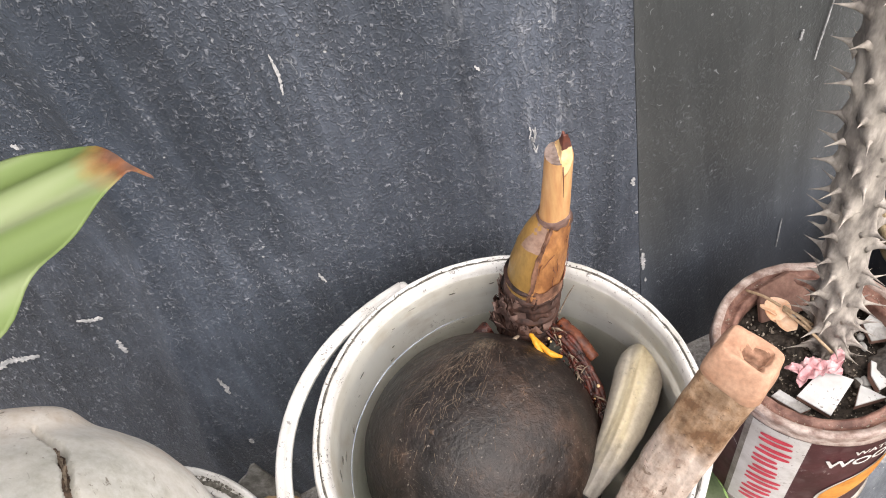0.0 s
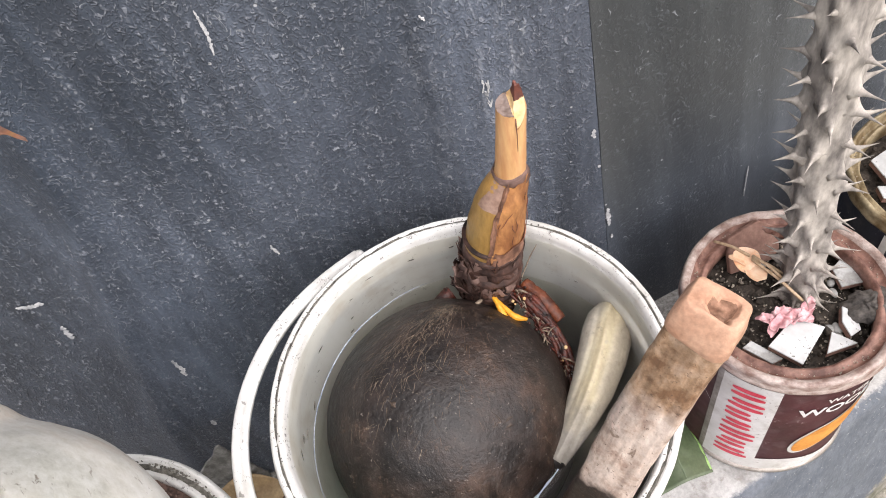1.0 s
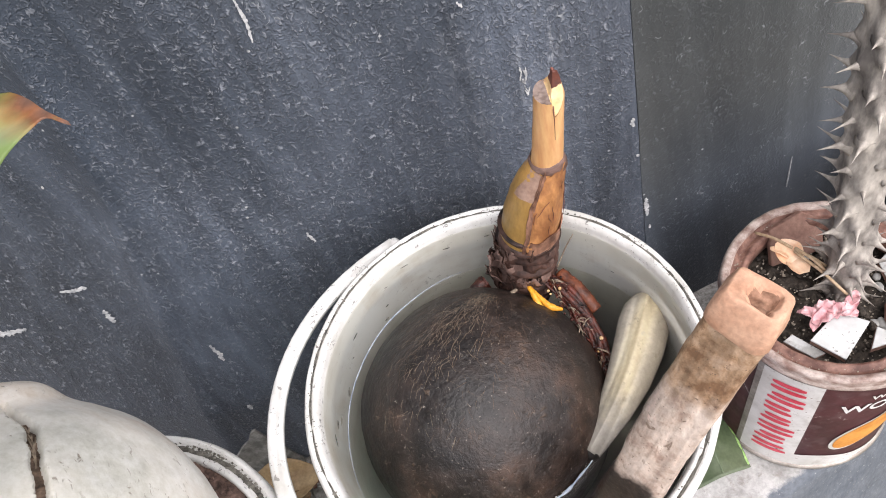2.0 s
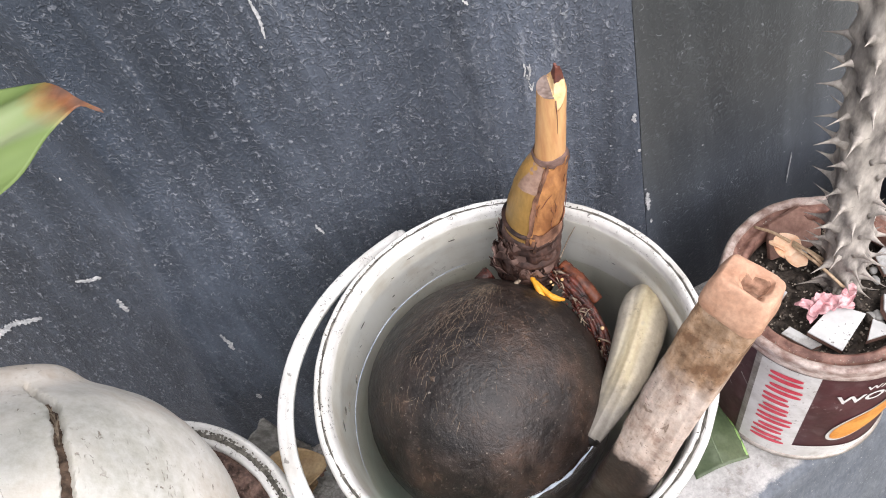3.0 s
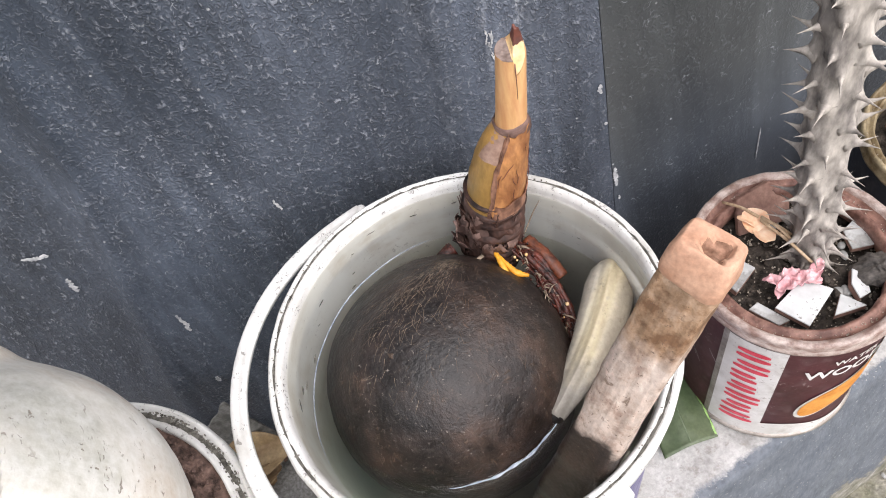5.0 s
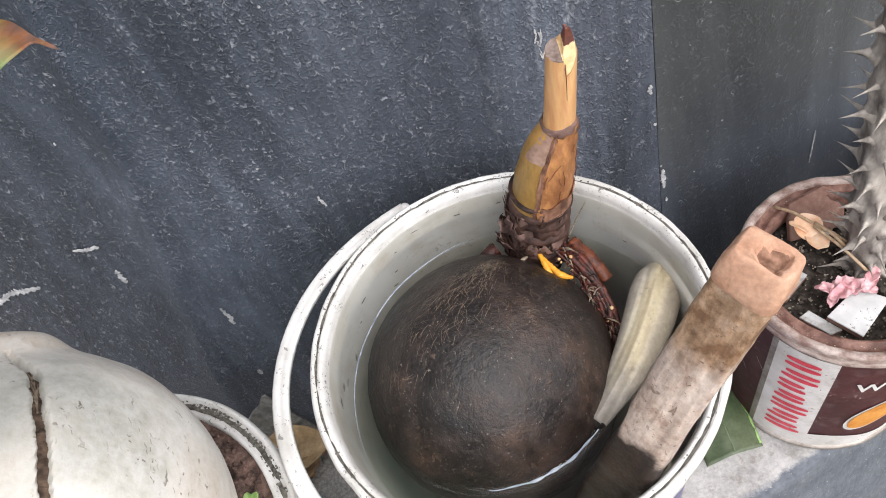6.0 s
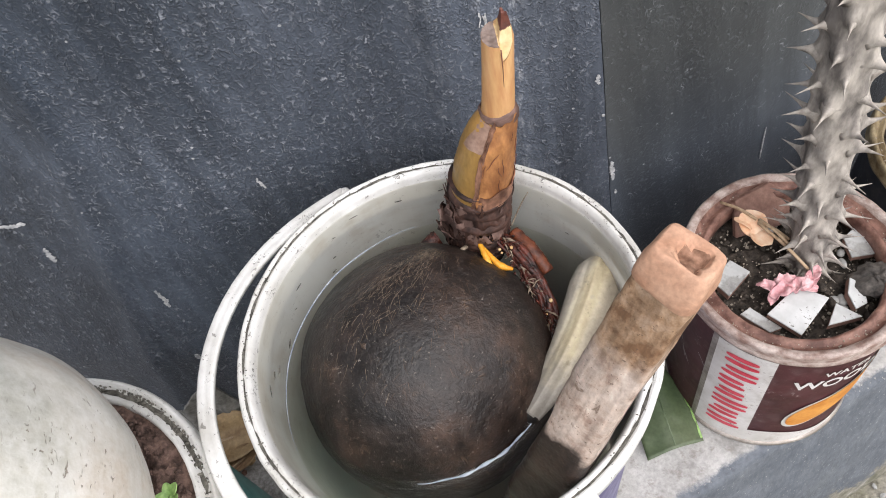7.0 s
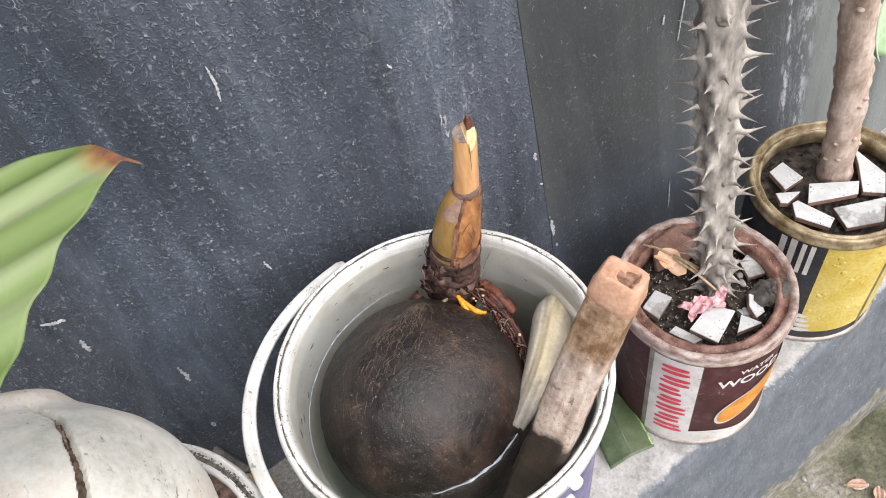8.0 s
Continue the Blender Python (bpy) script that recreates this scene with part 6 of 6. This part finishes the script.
# ---- leaves ----
def lay_leaf(name, place, outline, turn, tilt, material, label, curl=0.3, folds=0.001):
    ln, wd = outline
    def at(u, v):
        x = (v - 0.5) * ln
        w = wd * math.sin(math.pi * (0.04 + 0.92 * v)) ** 0.8
        y = (u - 0.5) * 2 * w
        return Vector((x, y, curl * y * y / wd + folds * math.cos(y / wd * 9) + 0.0012 * noise.noise(Vector((x, y, 0)) * 60) + 0.0015))
    t = thing(name, place, label, "leaf")
    t.rotation_euler = [radians(a) for a in (*tilt, turn)]
    part("blade", sheet(14, 24, at, 0.0005), material, t)
    part("midrib", tube([(-ln * 0.62, 0, 0.001), (-ln * 0.3, 0, 0.0012 + folds), (ln * 0.2, 0, 0.0012 + folds), (ln * 0.46, 0, 0.001)], [0.0012, 0.0011, 0.0008, 0.0004], 8), TWIG, t, "pale midrib")
    return t


fallen = thing("fallen_leaf", (0.127, 0.020, 0.004), "dull green torn leaf lying on the ledge", "leaf")


def torn_blade(u, v):
    y = 0.040 - 0.074 * v + (0.006 * u - 0.003) * v
    w = 0.006 + 0.0145 * math.sin(min(1.0, v * 1.25) * math.pi / 2)
    x = -0.002 + (u - 0.5) * 2 * w + 0.002 * v
    return Vector((x, y, 0.010 - 0.006 * v + 0.003 * math.cos((u - 0.5) * 5) + 0.0008 * noise.noise(Vector((x, y, 0)) * 120)))


part("blade", sheet(16, 28, torn_blade, 0.0005), GREEN_LEAF, fallen)
part("midrib", tube([torn_blade(0.5, v) + Vector((0, 0, 0.0003)) for v in (0, 0.3, 0.6, 0.98)], [0.001, 0.0009, 0.0008, 0.0006], 8), GREEN_LEAF, fallen)
part("yellow_edge", tube([torn_blade(0.985, v) for v in (0.55, 0.7, 0.85, 0.97)], 0.0011, 7, 0.6), SEEDLING, fallen, "yellowing leaf margin")
lay_leaf("dry_leaf", (-0.193, 0.0610, 0.011), (0.060, 0.0190), 4, (14, -4), TAN_LEAF, "broad curled tan dry leaf on the ledge", 0.45)
lay_leaf("dry_leaf", (-0.186, 0.044, 0.006), (0.030, 0.009), 30, (4, -6), DRY_LEAF, "small crumpled dry leaf on the ledge", 0.7)
rng = random.Random(44)
for k in range(22):
    x, y = rng.uniform(-0.245, -0.155), rng.uniform(0.030, 0.074)
    r = rng.uniform(0.002, 0.007)
    bm = bmesh.new()
    bmesh.ops.create_icosphere(bm, subdivisions=1, radius=1.0, matrix=Matrix.Diagonal((r, r * rng.uniform(0.5, 0.9), r * 0.4, 1)))
    for v in bm.verts:
        v.co *= 1 + 0.35 * noise.noise(v.co * 200 + Vector((k, 0, 0)))
    ob = single("rubble_piece", bm, (CONCRETE, CONCRETE, TILE_BODY, DRY_LEAF)[k % 4], (x, y, r * 0.3), "small piece of rubble lying on the ledge", "rubble", group="rubble on the ledge")
    ob.rotation_euler = (rng.uniform(-0.4, 0.4), rng.uniform(-0.4, 0.4), rng.uniform(0, 6))

rng = random.Random(58)
for k in range(26):
    x, y = rng.uniform(0.24, 0.50), rng.uniform(-0.14, 0.02)
    r = rng.uniform(0.0015, 0.004)
    bm = bmesh.new()
    bmesh.ops.create_icosphere(bm, subdivisions=1, radius=1.0, matrix=Matrix.Diagonal((r, r * rng.uniform(0.5, 0.9), r * 0.6, 1)))
    for v in bm.verts:
        v.co *= 1 + 0.35 * noise.noise(v.co * 200 + Vector((k, 4, 0)))
    ob = single("ground_stone", bm, (CONCRETE, RED_SOIL, CONCRETE)[k % 3], (x, y, ground_height(x, y) + r * 0.3), "small stone lying on mossy ground", "stone", group="stones on the ground")
    ob.rotation_euler = (rng.uniform(-0.4, 0.4), rng.uniform(-0.4, 0.4), rng.uniform(0, 6))
lay_leaf("dry_leaf", (0.390, -0.036, ground_height(0.390, -0.036) + 0.001), (0.022, 0.006), -20, (0, 0), PINK_LEAF, "pale pinkish dry leaf lying on the ground", 0.5)
lay_leaf("dry_leaf", (0.404, -0.052, ground_height(0.404, -0.052) + 0.001), (0.018, 0.006), 60, (0, 0), PINK_LEAF, "pale pinkish dry leaf lying on the ground", 0.6)


def mortar_smear(u, v):
    """Cement trowelled from the ledge up onto the foot of the wall."""
    x = -0.270 + 0.093 * u
    top = max(0.006, min(0.010 + 1.02 * (x + 0.250), 0.078, 0.006 + 5.0 * (-0.178 - x))) + 0.007 * noise.noise(Vector((x * 90, 3, 1)))
    z = top * v - 0.003 * (1 - v)
    y = main_wall_y(x, max(z, 0.0)) - 0.002 - 0.012 * (1 - v) ** 1.6 * (0.75 + 0.5 * noise.noise(Vector((x * 60, 1, 8))))
    p = Vector((x, y, z))
    return p + Vector((0, -1, 0.4)) * (0.0016 * noise.noise(p * 160) + 0.0007 * noise.noise(p * 420)) * (1 - v)


single("mortar_smear", sheet(60, 20, mortar_smear, 0.004), MORTAR, (0, 0, 0), "rough grey cement smeared at the foot of the wall", "mortar")
for k, (x, y, r, mat, say) in enumerate(((-0.2275, 0.0790, 0.006, TILE_BODY, "small brick-red fragment lying on the ledge"), (-0.214, 0.066, 0.005, MORTAR, "small flat cement crumb on the ledge"), (-0.166, 0.052, 0.007, MORTAR, "flat cement flake on the ledge"))):
    bm = bmesh.new()
    bmesh.ops.create_icosphere(bm, subdivisions=2, radius=1.0, matrix=Matrix.Diagonal((r, r * 0.65, r * 0.35, 1)))
    for v in bm.verts:
        v.co *= 1 + 0.5 * noise.noise(v.co * 160 + Vector((k * 3, 0, 0)))
    ob = single("rubble_piece", smooth(bm, 30), mat, (x, y, r * 0.25), say, "rubble", group="rubble on the ledge")
    ob.rotation_euler = (0, 0, k * 1.3)
sd = thing("seedling", (-0.1340, -0.053, 0.2150), "small bright green seedling sprouting in soil", "seedling")
part("stem", tube([(0, 0, -0.004), (0, 0, 0.004), (0.0005, 0, 0.010)], 0.0008, 8), SEEDLING, sd)
for k in range(5):
    bm = petal(0.0024, 0.0031, 0.25, 30 + k)
    bmesh.ops.transform(bm, matrix=pose(0, 0, 0.010, 0, 0, 72 * k + 20) @ pose(0, 0.0036, 0.0006 * k, 24 + 5 * k, 0, 0), verts=bm.verts)
    part("leaf", bm, SEEDLING, sd)

# palm leaf that reaches in from the side
LEAF_TIP = Vector((-0.0670, -0.0420, 0.4690))
palm = thing("palm_leaf", LEAF_TIP, "broad pleated green leaf with withered brown tip", "leaf")
palm.rotation_euler = (0, 0, radians(206))
S = [0.0, 0.0015, 0.003, 0.0045, 0.0075, 0.011, 0.0155, 0.023, 0.033, 0.045, 0.062, 0.12, 0.18, 0.26]
UP = [0.0005, 0.0042, 0.0090, 0.0150, 0.0228, 0.0262, 0.0285, 0.0315, 0.0352, 0.039, 0.043, 0.046, 0.036, 0.004]
DN = [0.0005, -0.0022, -0.0058, -0.0064, -0.0042, -0.0016, 0.0015, 0.0062, 0.0145, 0.0260, 0.044, 0.058, 0.044, 0.004]


def blade(u, v):
    s = 0.26 * v ** 1.7
    hi, lo = float(np.interp(s, S, UP)), float(np.interp(s, S, DN))
    y = -hi + (hi + lo) * u
    z = 0.0011 * math.cos(y * 420 + 1.0) * min(1.0, s / 0.02) + 0.009 * math.sin(min(1.0, s / 0.16) * 1.4) - 0.9 * max(0.0, s - 0.14) ** 2 - 2.0 * y * y
    return Vector((s, y, z))


part("blade", sheet(44, 90, blade, 0.0005), PALM, palm)
part("petiole", tube(curve_points([(0.255, 0, 0.0), (0.30, 0.0, -0.06), (0.32, 0.01, -0.20), (0.30, 0.0, -0.45), (0.30, 0.0, -0.71)], 24), [0.003 + 0.00012 * k for k in range(24)], 10), PALM, palm)
